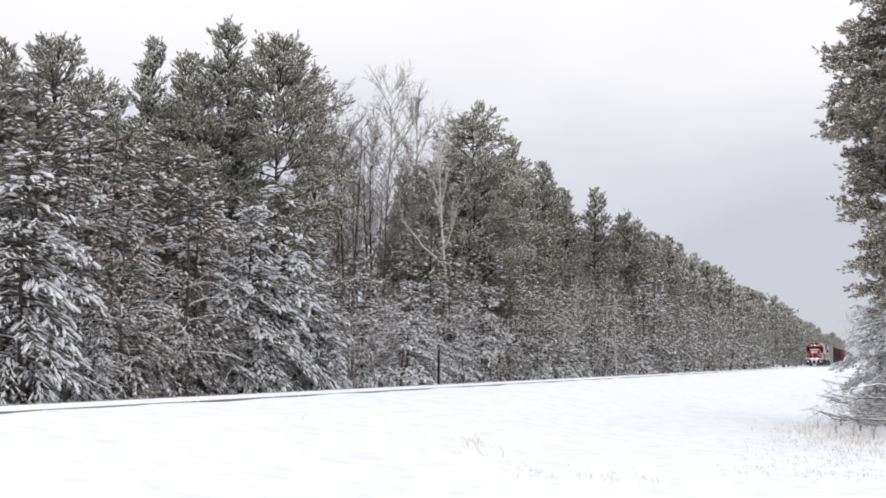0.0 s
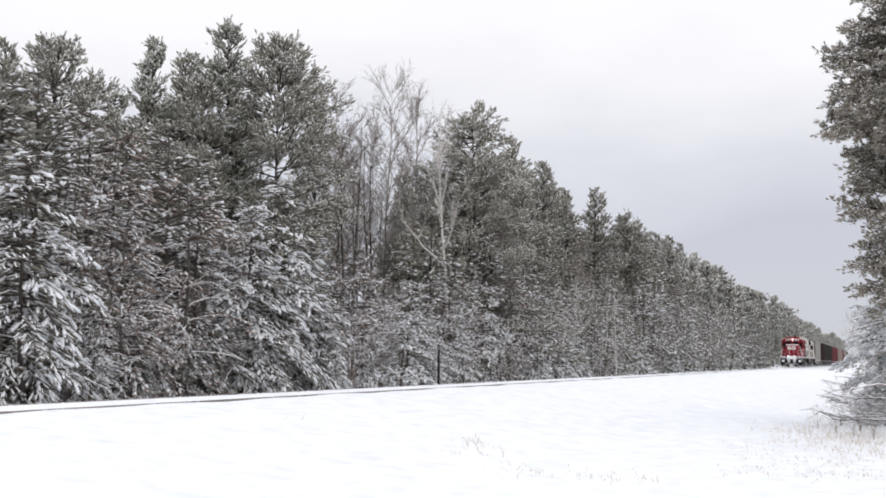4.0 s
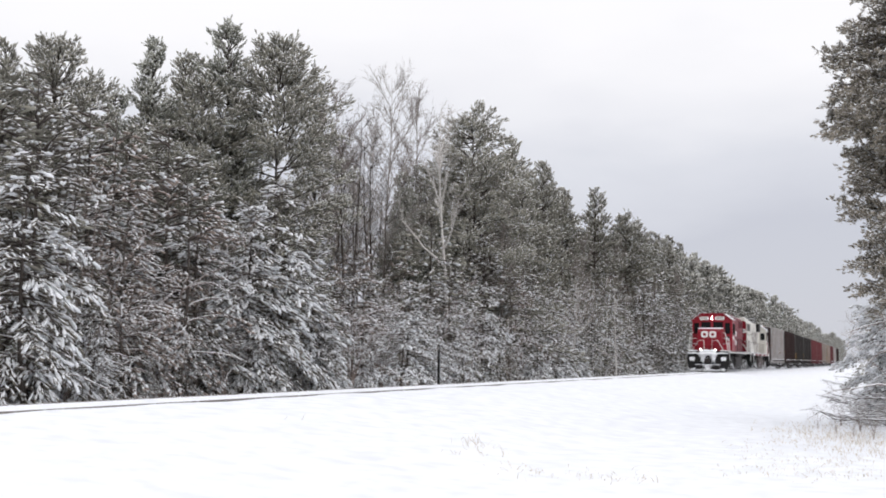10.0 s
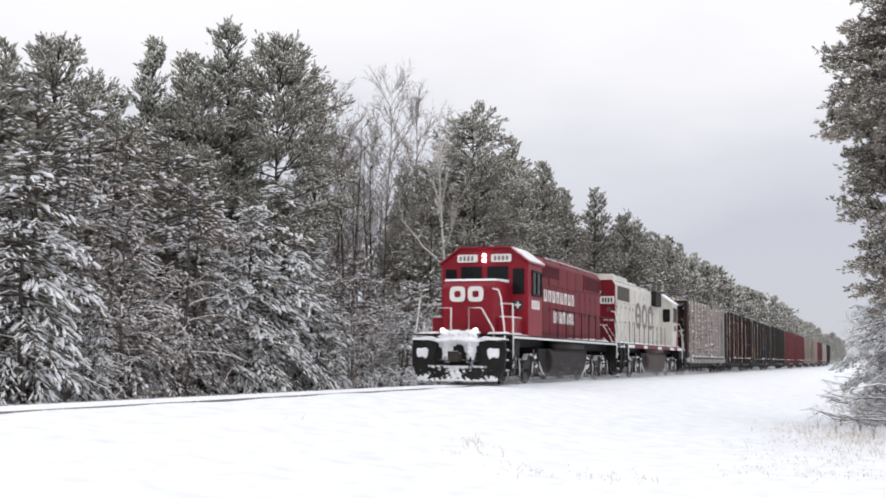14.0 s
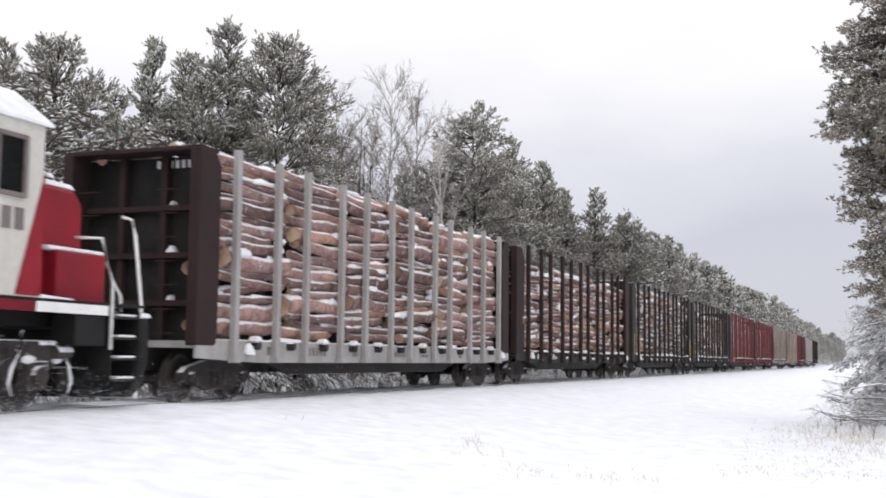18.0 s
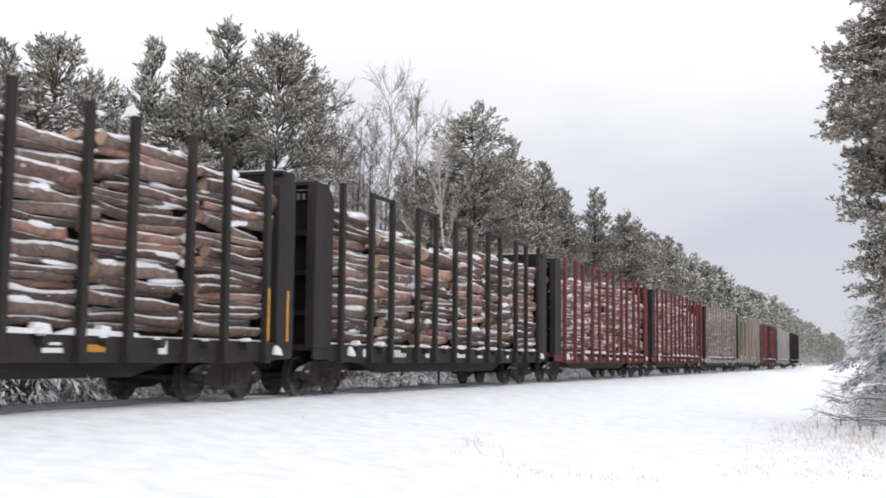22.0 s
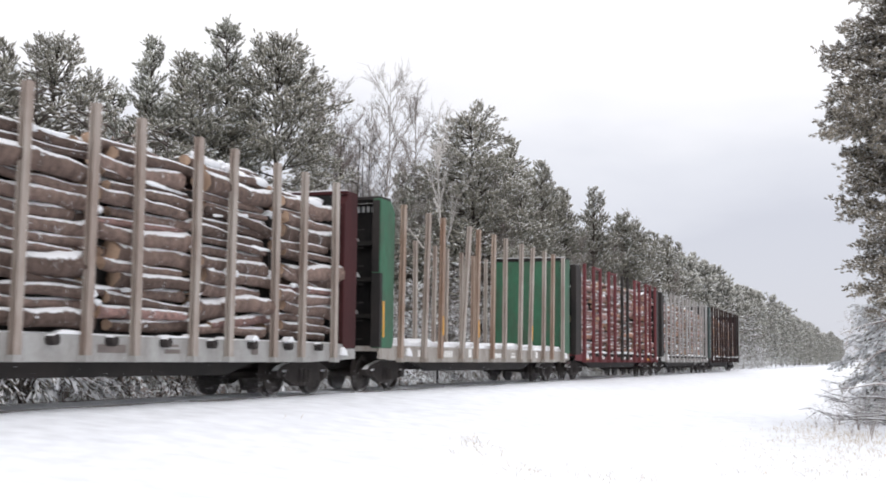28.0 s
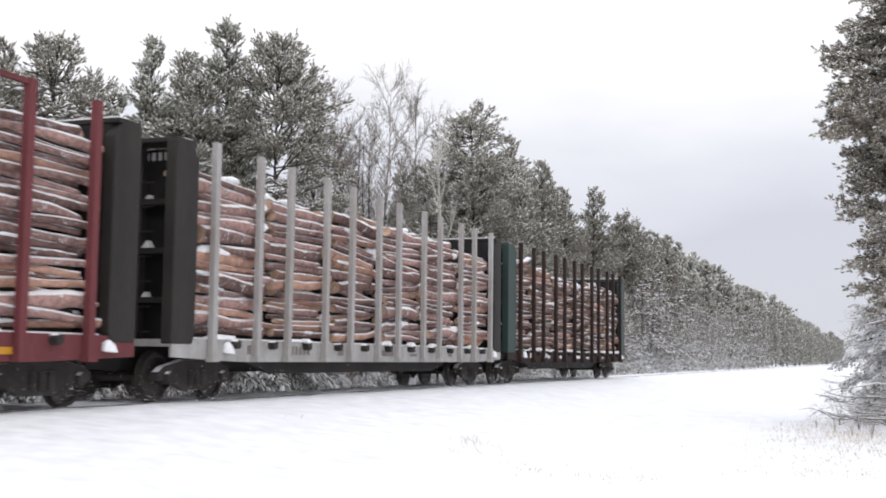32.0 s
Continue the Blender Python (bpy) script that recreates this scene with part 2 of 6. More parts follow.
# ---- building blocks ----
class Geo:
    """Collects plain geometry; every solid is closed."""

    def __init__(self):
        self.v, self.f, self.mi, self.slot = [], [], [], 0

    def add(self, v, f):
        k = len(self.v)
        self.v += [tuple(p) for p in v]
        self.f += [tuple(i + k for i in q) for q in f]
        self.mi += [self.slot] * len(f)
        return self

    def box(self, x0, x1, y0, y1, z0, z1):
        v = [(x, y, z) for z in (z0, z1) for y in (y0, y1) for x in (x0, x1)]
        return self.add(v, [(0, 2, 3, 1), (4, 5, 7, 6), (0, 1, 5, 4), (2, 6, 7, 3), (0, 4, 6, 2), (1, 3, 7, 5)])

    def prism(self, outline, y0, y1, axis="y"):
        """An outline of (a, b) drawn out along an axis: x and z for y, y and z for x, x and y for z."""
        n = len(outline)
        put = {"y": lambda a, b, c: (a, c, b), "x": lambda a, b, c: (c, a, b), "z": lambda a, b, c: (a, b, c)}[axis]
        v = [put(a, b, y0) for a, b in outline] + [put(a, b, y1) for a, b in outline]
        f = [tuple(range(n)), tuple(range(2 * n - 1, n - 1, -1))] + [(i, i + n, (i + 1) % n + n, (i + 1) % n) for i in range(n)]
        return self.add(v, f)

    def tube(self, pts, radii, sides=6):
        pts = [Vector(p) for p in pts]
        if not isinstance(radii, (list, tuple)):
            radii = [radii] * len(pts)
        v = []
        for i, p in enumerate(pts):
            d = (pts[min(i + 1, len(pts) - 1)] - pts[max(i - 1, 0)]).normalized()
            a = d.cross((0, 0, 1) if abs(d.z) < 0.9 else (1, 0, 0)).normalized()
            b = d.cross(a)
            v += [p + (a * math.cos(2 * math.pi * k / sides) + b * math.sin(2 * math.pi * k / sides)) * radii[i] for k in range(sides)]
        n = len(pts)
        f = [(i * sides + k, i * sides + (k + 1) % sides, (i + 1) * sides + (k + 1) % sides, (i + 1) * sides + k)
             for i in range(n - 1) for k in range(sides)]
        f += [tuple(range(sides - 1, -1, -1)), tuple(range((n - 1) * sides, n * sides))]
        return self.add(v, f)

    def ball(self, c, r, sx=1, sy=1, sz=1, n=8):
        v = [(c[0], c[1], c[2] - r * sz)]
        for j in range(1, n // 2):
            th = math.pi * j / (n // 2)
            v += [(c[0] + sx * r * math.sin(th) * math.cos(2 * math.pi * i / n), c[1] + sy * r * math.sin(th) * math.sin(2 * math.pi * i / n),
                   c[2] - sz * r * math.cos(th)) for i in range(n)]
        v.append((c[0], c[1], c[2] + r * sz))
        rings = n // 2 - 1
        f = [(0, 1 + (i + 1) % n, 1 + i) for i in range(n)]
        f += [(1 + j * n + i, 1 + j * n + (i + 1) % n, 1 + (j + 1) * n + (i + 1) % n, 1 + (j + 1) * n + i) for j in range(rings - 1) for i in range(n)]
        f += [(len(v) - 1, 1 + (rings - 1) * n + i, 1 + (rings - 1) * n + (i + 1) % n) for i in range(n)]
        return self.add(v, f)

    def mesh(self, name, mats, smooth=False):
        me = bpy.data.meshes.new(name)
        me.from_pydata(self.v, [], self.f)
        for m in (mats if isinstance(mats, (list, tuple)) else [mats]):
            me.materials.append(m)
        me.polygons.foreach_set("material_index", self.mi)
        if smooth:
            me.polygons.foreach_set("use_smooth", [True] * len(self.f))
        me.validate()
        me.update()
        return me


def part(name, g, mat, parent, label="", bevel=0.0, smooth=False):
    """Links geometry as one mesh object under a thing or a part."""
    ob = new(name, g.mesh(name, mat, smooth) if isinstance(g, Geo) else g)
    ob.parent = parent
    if bevel:
        b = ob.modifiers.new("edge", "BEVEL")
        b.width, b.segments, b.limit_method = bevel, 2, "ANGLE"
    return tagged(ob, label) if label else ob


def thing(name, label, category, group="", kind="", m=None):
    ob = new(name)
    ob.empty_display_size = 0.3
    if m is not None:
        ob.matrix_basis = m
    return tagged(ob, label, category, group, kind)


def solid(name, g, mat, label, category="", kind="", smooth=False):
    return tagged(new(name, g.mesh(name, mat, smooth)), label, category, "", kind)


def fingers(name, p, d, length, width, mat, rng, rings=1):
    """Short brushes of needles: three-sided spindles from each place along its way, smooth and closed."""
    n = len(p)
    d = d / (np.linalg.norm(d, axis=1, keepdims=True) + 1e-9)
    a = np.cross(d, np.array([0.0, 0.0, 1.0]) + 0.25 * rng.standard_normal((n, 3)))
    a /= np.linalg.norm(a, axis=1, keepdims=True) + 1e-9
    b = np.cross(a, d)
    ln = (length * rng.uniform(0.65, 1.25, n))[:, None]
    w = (0.5 * width * rng.uniform(0.7, 1.3, n))[:, None]
    steps = ((0.66, 1.0),) if rings == 1 else ((0.2, 0.8), (0.72, 1.0))
    cols = [p - 0.15 * ln * d]
    for u, k in steps:
        for q in range(3):
            t = 2 * math.pi * q / 3 + math.pi / 6
            cols.append(p + d * ln * u + k * w * (a * math.cos(t) + b * math.sin(t)))
    cols.append(p + d * ln)
    v = np.stack(cols, 1).reshape(-1, 3).astype(np.float32)
    m = len(cols)
    tri = [(0, 1 + (q + 1) % 3, 1 + q) for q in range(3)]
    for r in range(rings - 1):
        tri += [(1 + 3 * r + q, 1 + 3 * r + (q + 1) % 3, 4 + 3 * r + (q + 1) % 3) for q in range(3)]
        tri += [(1 + 3 * r + q, 4 + 3 * r + (q + 1) % 3, 4 + 3 * r + q) for q in range(3)]
    tri += [(m - 1, m - 4 + q, m - 4 + (q + 1) % 3) for q in range(3)]
    idx = (np.arange(n)[:, None, None] * m + np.array(tri)[None]).reshape(-1).astype(np.int32)
    me = bpy.data.meshes.new(name)
    me.vertices.add(len(v))
    me.vertices.foreach_set("co", v.ravel())
    me.loops.add(len(idx))
    me.loops.foreach_set("vertex_index", idx)
    me.polygons.add(len(idx) // 3)
    me.polygons.foreach_set("loop_start", np.arange(0, len(idx), 3, dtype=np.int32))
    me.polygons.foreach_set("use_smooth", [True] * (len(idx) // 3))
    me.materials.append(mat)
    me.update(calc_edges=True)
    return me


def triangles(name, v, mat, quads=False):
    """A mesh out of an array of loose triangles or quads."""
    k = 4 if quads else 3
    v = np.ascontiguousarray(v, dtype=np.float32).reshape(-1, 3)
    me = bpy.data.meshes.new(name)
    n = len(v)
    me.vertices.add(n)
    me.vertices.foreach_set("co", v.ravel())
    me.loops.add(n)
    me.loops.foreach_set("vertex_index", np.arange(n, dtype=np.int32))
    me.polygons.add(n // k)
    me.polygons.foreach_set("loop_start", np.arange(0, n, k, dtype=np.int32))
    me.materials.append(mat)
    me.update(calc_edges=True)
    return me


# ---- ground and railway ----
def ground_height(x, y):
    """Height of the snow: a low verge, the embankment, the bed, the ditch and the wood's floor."""
    px = np.array([-4000, -60, -24, -19, -17, -15.2, -13.75, -13.35, -13.26, -13.16, -12.9, -12.0, -11.76, -11.66, -11.5, -11.0, -9.4, -5.0, -2.5, 3, 12, 4000.0])
    pz = np.array([-0.3, -0.3, -0.35, -0.42, -0.45, -0.28, -0.09, -0.03, -0.03, -0.012, 0.0, -0.01, -0.05, -0.022, -0.014, -0.035, -0.16, -0.68, -0.76, -0.72, -0.5, -0.4])
    z = np.interp(x, px, pz)
    free = np.clip((np.abs(x - TX) - 1.6) / 3, 0, 1)
    z = z + free * (0.022 * np.sin(x * 0.9 + 0.5 * np.sin(y * 0.31)) * np.sin(y * 0.43 + 1.1) + 0.009 * np.sin(x * 2.3 + y * 1.1) * np.sin(y * 1.7 - x))
    # small drifts that come and go along the rails
    z = z + np.clip(1 - np.abs(x + 11.6) / 0.3, 0, 1) * 0.012 * (np.sin(y * 1.9) + np.sin(y * 0.83 + 1) - 0.2)
    return z


gx = np.unique(np.concatenate([[-4000, -1500, -600, -250, -120, -70], np.arange(-45, -16, 1.0), np.arange(-16, -14, 0.25),
                               [-13.75, -13.5, -13.35, -13.26, -13.16, -12.9, -12.46, -12.0, -11.76, -11.66, -11.5, -11.25], np.arange(-11, 4, 0.25),
                               np.arange(4, 30, 2.0), [50, 120, 300, 900, 4000]]))
gy = np.unique(np.concatenate([[-400, -150, -60, -30], np.arange(-15, 8, 2.0), np.arange(8, 60, 0.4), np.arange(60, 150, 2.0), np.arange(150, 400, 10.0),
                               [450, 520, 600, 700, 850, 1100, 1500, 2200, 4000]]))
GX, GY = np.meshgrid(gx, gy)
GZ = ground_height(GX, GY)
nx, ny = len(gx), len(gy)
ii = np.arange(nx * ny).reshape(ny, nx)
quads = np.stack([ii[:-1, :-1], ii[:-1, 1:], ii[1:, 1:], ii[1:, :-1]], -1).reshape(-1, 4)
gm = bpy.data.meshes.new("ground")
gm.from_pydata(np.stack([GX, GY, GZ], -1).reshape(-1, 3).tolist(), [], quads.tolist())
gm.polygons.foreach_set("use_smooth", [True] * len(quads))
gm.materials.append(M["snow"])
gm.update()
tagged(new("ground", gm), "smooth fresh snow over verge, railway bank and wood floor", "ground", "", "structure")


def make_rail(x):
    p = [(-0.068, -0.165), (0.068, -0.165), (0.068, -0.150), (0.012, -0.130), (0.012, -0.045), (0.036, -0.035), (0.036, -0.004), (0.028, 0.0),
         (-0.028, 0.0), (-0.036, -0.004), (-0.036, -0.035), (-0.012, -0.045), (-0.012, -0.130), (-0.068, -0.150)]
    g = Geo()
    for a, b in zip((-60, 20, 60, 140, 300), (20, 60, 140, 300, 900)):
        g.prism([(x + u, w) for u, w in p], a, b - 0.006)
    return solid("rail", g, M["rail"], "brown steel rail sunk in fresh snow", "rail", "structure")


for side in (-0.7525, 0.7525):
    make_rail(TX + side)


# ---- trees ----
def crown_reach(shape, u):
    if shape == "round":
        return max(0.12, (1 - max(0, (u - 0.35) / 0.66) ** 3.4)) * (0.55 + 0.45 * min(1, u * 3))
    if shape == "column":
        return min(1.0, 6 * (1 - u) + 0.15) * (0.8 + 0.2 * min(1, u * 3))
    if shape == "spire":
        return 0.06 + 0.94 * (1 - u) ** 0.85
    if shape == "wide":
        return (0.07 + 0.93 * (1 - u) ** 0.8) * (0.6 + 0.4 * min(1, u * 4))
    return 0.10 + 0.90 * (1 - u) ** 0.62


def limb_line(rng, h, az, length, rise, droop, steps=6):
    """A limb from the trunk's axis: it rises or falls and bends on its way."""
    p, pts, a, e = np.array([0.0, 0.0, h]), [], az, rise
    pts.append(p.copy())
    for k in range(steps):
        e2 = e - droop * (k / steps) + 0.10 * rng.standard_normal()
        a += 0.12 * rng.standard_normal()
        p = p + length / steps * np.array([math.cos(a) * math.cos(e2), math.sin(a) * math.cos(e2), math.sin(e2)])
        pts.append(p.copy())
    return np.array(pts)


def blades(rng, pos, way, count, length, width, spread, flat=False):
    """Kite-shaped sprays that fan out from each place along its way."""
    p, d = np.repeat(pos, count, 0), np.repeat(way, count, 0)
    d = d + spread * rng.standard_normal(p.shape)
    d /= np.linalg.norm(d, axis=1, keepdims=True) + 1e-9
    if flat:
        s = np.stack([-d[:, 1], d[:, 0], 0.7 * rng.standard_normal(len(d))], 1)
    else:
        s = np.cross(d, rng.standard_normal(p.shape))
    s /= np.linalg.norm(s, axis=1, keepdims=True) + 1e-9
    ln = (length * rng.uniform(0.6, 1.25, len(p)))[:, None]
    w = (width * rng.uniform(0.6, 1.3, len(p)))[:, None]
    b = p - 0.2 * ln * d
    if flat:
        return np.stack([b, b + d * ln * 0.6 + s * w * 0.5, b + d * ln, b + d * ln * 0.4 - s * w * 0.5], 1)
    return np.stack([b + d * ln * 0.3 - s * w * 0.5, b + d * ln * 0.3 + s * w * 0.5, b + d * ln], 1)


def conifer(name, seed, height, base, reach, shape, limbs, rise=(0.1, 0.9), droop=0.4, gap=0.26, tuft=0.27, fan=5, width=0.075, snow=0.3, spread=0.75, vary=(0.55, 1.2), step=0.34, twig=0.7, inner=0.22, loft=0.3,
            needle="needle", label="", dead=6, trunk=0.14, snow_len=0.20, snow_wide=0.08, brush=2, brush_len=0.22, brush_wide=0.085, rings=1, up=0.35, power=0.72, whorls=(), clump=False):
    """A pine: tapered trunk, limbs in loose whorls, twigs that end in needle tufts, and the snow that lies on them."""
    rng = np.random.default_rng(seed)
    wood = Geo()
    bend = 0.15 * rng.standard_normal(2)
    zs = np.linspace(-0.4, height, 9)
    stem = Geo()
    stem.tube([(bend[0] * math.sin(z / height * 3), bend[1] * math.sin(z / height * 2.4), z) for z in zs],
              [max(0.012, trunk * (1 - max(0, z) / height) ** 0.8) for z in zs], 7)
    pos, way, heaps, lie = [], [], [], []
    hs = base + (height - base) * np.sort(rng.uniform(0, 1, limbs)) ** power
    for k, h in enumerate(hs):
        u = (h - base) / (height - base)
        length = reach * crown_reach(shape, u) * rng.uniform(*vary)
        if whorls:
            # tiers of limbs at their own heights and lengths
            tier, length = whorls[k % len(whorls)]
            h, length = tier + 0.13 * rng.standard_normal(), length * rng.uniform(*vary)
        e = rise[0] + (rise[1] - rise[0]) * u + 0.5 * loft * rng.standard_normal()
        pts = limb_line(rng, h, rng.uniform(0, 2 * math.pi), length, e, droop * (1 - 0.6 * u))
        pts += np.array([bend[0] * math.sin(h / height * 3), bend[1] * math.sin(h / height * 2.4), 0])
        if gap < 0.4:
            wood.tube(pts[::3].tolist(), [0.045 * trunk / 0.14, 0.028, 0.010], 4)
        load = np.clip(snow * rng.uniform(0.4, 1.7), 0, 1)
        for s in np.arange(inner, 1.0, max(0.05, step / max(length, 0.4))):
            k = s * (len(pts) - 1)
            i = min(int(k), len(pts) - 2)
            p, d = pts[i] + (k - i) * (pts[i + 1] - pts[i]), pts[i + 1] - pts[i]
            d = d / (np.linalg.norm(d) + 1e-9)
            for side in (-1, 1):
                t = min(twig, 0.5 * length * (1.15 - 0.75 * s)) * rng.uniform(0.5, 1.15)
                q = np.array([-d[1], d[0], 0]) * side * rng.uniform(0.5, 1.1) + d + np.array([0, 0, rng.uniform(-loft, loft)])
                q /= np.linalg.norm(q)
                n = max(1, round(t / gap))
                r = (np.arange(n) + rng.uniform(0.5, 1.0, n)) * (t / n)
                sag = np.array([[0, 0, 1.0]]) * (droop * 0.5 * r ** 2)[:, None]
                at = p + r[:, None] * q - sag + 0.04 * rng.standard_normal((n, 3))
                w_ = q - np.array([0, 0, droop * 0.45])
                pos.append(at)
                way.append(np.tile(w_, (n, 1)))
                # on heavy trees whole twigs are laden, elsewhere single tufts
                m = np.full(n, rng.uniform(0, 1) < load * (0.45 + 0.75 * s)) if clump else rng.uniform(0, 1, n) < load
                if m.any():
                    heaps.append(at[m])
                    lie.append(np.tile(w_, (int(m.sum()), 1)))
        pos.append(pts[-2:])
        way.append(np.tile(pts[-1] - pts[-2], (2, 1)) / (np.linalg.norm(pts[-1] - pts[-2]) + 1e-9))
    bones = Geo()
    for _ in range(dead):
        h = rng.uniform(0.15, 1.0) * max(base, 0.5 * height if height < 8 else 1.2)
        pts = limb_line(rng, h, rng.uniform(0, 6.28), rng.uniform(0.55, 1.1) * reach, rng.uniform(0.1, 0.8), rng.uniform(0.6, 1.7), 8)
        bones.tube(pts[::2].tolist(), [0.028, 0.026, 0.022, 0.016, 0.008], 4)
        for q in range(3):
            i = int(rng.integers(3, 8))
            d = pts[i] - pts[i - 1]
            e = d / np.linalg.norm(d) + 0.5 * rng.standard_normal(3)
            bones.tube([pts[i].tolist(), (pts[i] + 0.25 * e).tolist(), (pts[i] + 0.45 * e - np.array([0, 0, 0.08])).tolist()], [0.010, 0.008, 0.004], 3)
    pos, way = np.concatenate(pos), np.concatenate(way)
    tree = thing(name, label, "tree", "trees beside the railway")
    part("trunk", stem, M["bark"], tree, smooth=True)
    if gap < 0.4:
        tagged(part("limb_spray", wood, M["bark"], tree), kind="stuff")
    if dead:
        tagged(part("dead_branch", bones, M["dead_limb"], tree, "grey arching dead branches"), kind="stuff")
    if brush:
        bp, bd = np.repeat(pos, brush, 0), np.repeat(way, brush, 0)
        bd = bd / (np.linalg.norm(bd, axis=1, keepdims=True) + 1e-9) + spread * 0.7 * rng.standard_normal(bp.shape) + np.array([0, 0, up])
        bp = bp + 0.35 * gap * rng.standard_normal(bp.shape)
        tagged(part("crown", fingers("crown", bp, bd, brush_len, brush_wide, M[needle], rng, rings), None, tree), kind="stuff")
    if fan:
        tagged(part("needle_spray", triangles("needle_spray", blades(rng, pos, way, fan, tuft, width, spread), M[needle]), None, tree), kind="stuff")
    if heaps:
        # rounded lumps of snow lie along the sprays
        c, d = np.concatenate(heaps), np.concatenate(lie)
        d = d / (np.linalg.norm(d, axis=1, keepdims=True) + 1e-9) + 0.15 * rng.standard_normal(d.shape)
        tagged(part("snow_cover", fingers("snow_cover", c + np.array([0, 0, 0.045]), d, snow_len, snow_wide, M["bough_snow"], rng, rings), None, tree, "fresh snow on the boughs"), kind="stuff")
    return tree


def bare_tree(name, seed, height, spread, mat, label, first=0.25, limbs=16, twigs=6, up=0.9, trunk=0.09, stems=1, fine=0.022, snow=0.0, arch=0.0, thick=0.36, stray=0.6):
    """A leafless tree: stems, limbs, branches and hair-fine twigs."""
    rng = np.random.default_rng(seed)
    stem, wood, pos, way = Geo(), Geo(), [], []
    for st in range(stems):
        a0, lean = rng.uniform(0, 6.28), (0.05 if stems == 1 else rng.uniform(0.1, 0.4))
        zs = np.linspace(-0.3, height * (1 if st == 0 else rng.uniform(0.6, 0.95)), 9)
        bow = arch * rng.uniform(0.5, 1.2)
        line = [(0.07 * math.sin(z * 0.7 + st) + math.cos(a0) * (lean * max(z, 0) * 0.6 + bow * height * (max(z, 0) / height) ** 2),
                 0.07 * math.sin(z * 0.6 + 2 * st) + math.sin(a0) * (lean * max(z, 0) * 0.6 + bow * height * (max(z, 0) / height) ** 2),
                 z - 0.35 * bow * height * (max(z, 0) / height) ** 3) for z in zs]
        stem.tube(line, [trunk * (1 - 0.93 * max(0, z) / zs[-1]) for z in zs], 6)
        for k in range(limbs // stems):
            u = first + (0.97 - first) * (k + rng.uniform(0, 1)) / (limbs // stems)
            i = min(int(u * 8), 7)
            p = np.array(line[i]) + (u * 8 - i) * (np.array(line[i + 1]) - np.array(line[i]))
            length = spread * (1.15 - 0.8 * u) * rng.uniform(0.6, 1.2)
            pts = limb_line(rng, 0, rng.uniform(0, 6.28), length, up * rng.uniform(0.6, 1.1), -0.25, 5) + p
            wood.tube(pts.tolist(), [trunk * k * (1 - 0.7 * u) + 0.004 for k in (thick, 0.82 * thick, 0.62 * thick, 0.45 * thick, 0.28 * thick, 0.1 * thick)], 4)
            for j in range(twigs):
                s = rng.uniform(0.2, 1.0) * 5
                q = min(int(s), 4)
                b = pts[q] + (s - q) * (pts[q + 1] - pts[q])
                d = (pts[q + 1] - pts[q]) / (np.linalg.norm(pts[q + 1] - pts[q]) + 1e-9) + stray * rng.standard_normal(3) + np.array([0, 0, 0.15])
                d /= np.linalg.norm(d)
                ln = length * rng.uniform(0.25, 0.55)
                pos.append((b, d, ln, fine))
                for c in (0.35, 0.55, 0.75, 0.9):
                    d2 = d + 0.6 * rng.standard_normal(3) + np.array([0, 0, 0.1])
                    pos.append((b + c * ln * d, d2 / np.linalg.norm(d2), ln * rng.uniform(0.3, 0.6), fine * 0.75))
    b, d = np.array([p[0] for p in pos]), np.array([p[1] for p in pos])
    ln, w = np.array([p[2] for p in pos])[:, None], np.array([p[3] for p in pos])[:, None]
    s = np.cross(d, rng.standard_normal(b.shape))
    s /= np.linalg.norm(s, axis=1, keepdims=True)
    s2 = np.cross(d, s)
    tri = np.concatenate([np.stack([b - s * w / 2, b + s * w / 2, b + d * ln + s * 0.003], 1), np.stack([b - s2 * w / 2, b + s2 * w / 2, b + d * ln + s2 * 0.003], 1)])
    tree = thing(name, label, "tree", "bare trees beside the railway")
    part("trunk", stem, M[mat], tree, smooth=True)
    tagged(part("limb_spray", wood, M[mat], tree), kind="stuff")
    tagged(part("twig_spray", triangles("twig_spray", tri, M[mat]), None, tree), kind="stuff")
    if snow:
        k = rng.uniform(0, 1, len(b)) < snow
        v = blades(rng, b[k] + 0.5 * d[k] * ln[k] + np.array([0, 0, 0.02]), d[k], 1, 0.22, 0.035, 0.1, True)
        tagged(part("snow_cover", triangles("snow_cover", v, M["bough_snow"], True), None, tree, "snow lying along the twigs"), kind="stuff")
    return tree


def plant(proto, x, y, scale=1.0, turn=0.0, label=""):
    """A copy of a tree, rooted in the snow."""
    z = float(ground_height(np.array(x), np.array(y)))
    proto.scale = (scale, scale, scale)
    ob = copy_thing(proto, pose(x, y, z, 0, 0, turn))
    if label:
        tagged(ob, label)
    return ob


def retire(protos):
    """Removes the models from which the copies were drawn."""
    for p in protos:
        for o in (*p.children_recursive, p):
            bpy.data.objects.remove(o)


def opening(x, y):
    """The gap in the wood where only bare stems stand against the sky."""
    return 1.98 < -y / x < 2.36


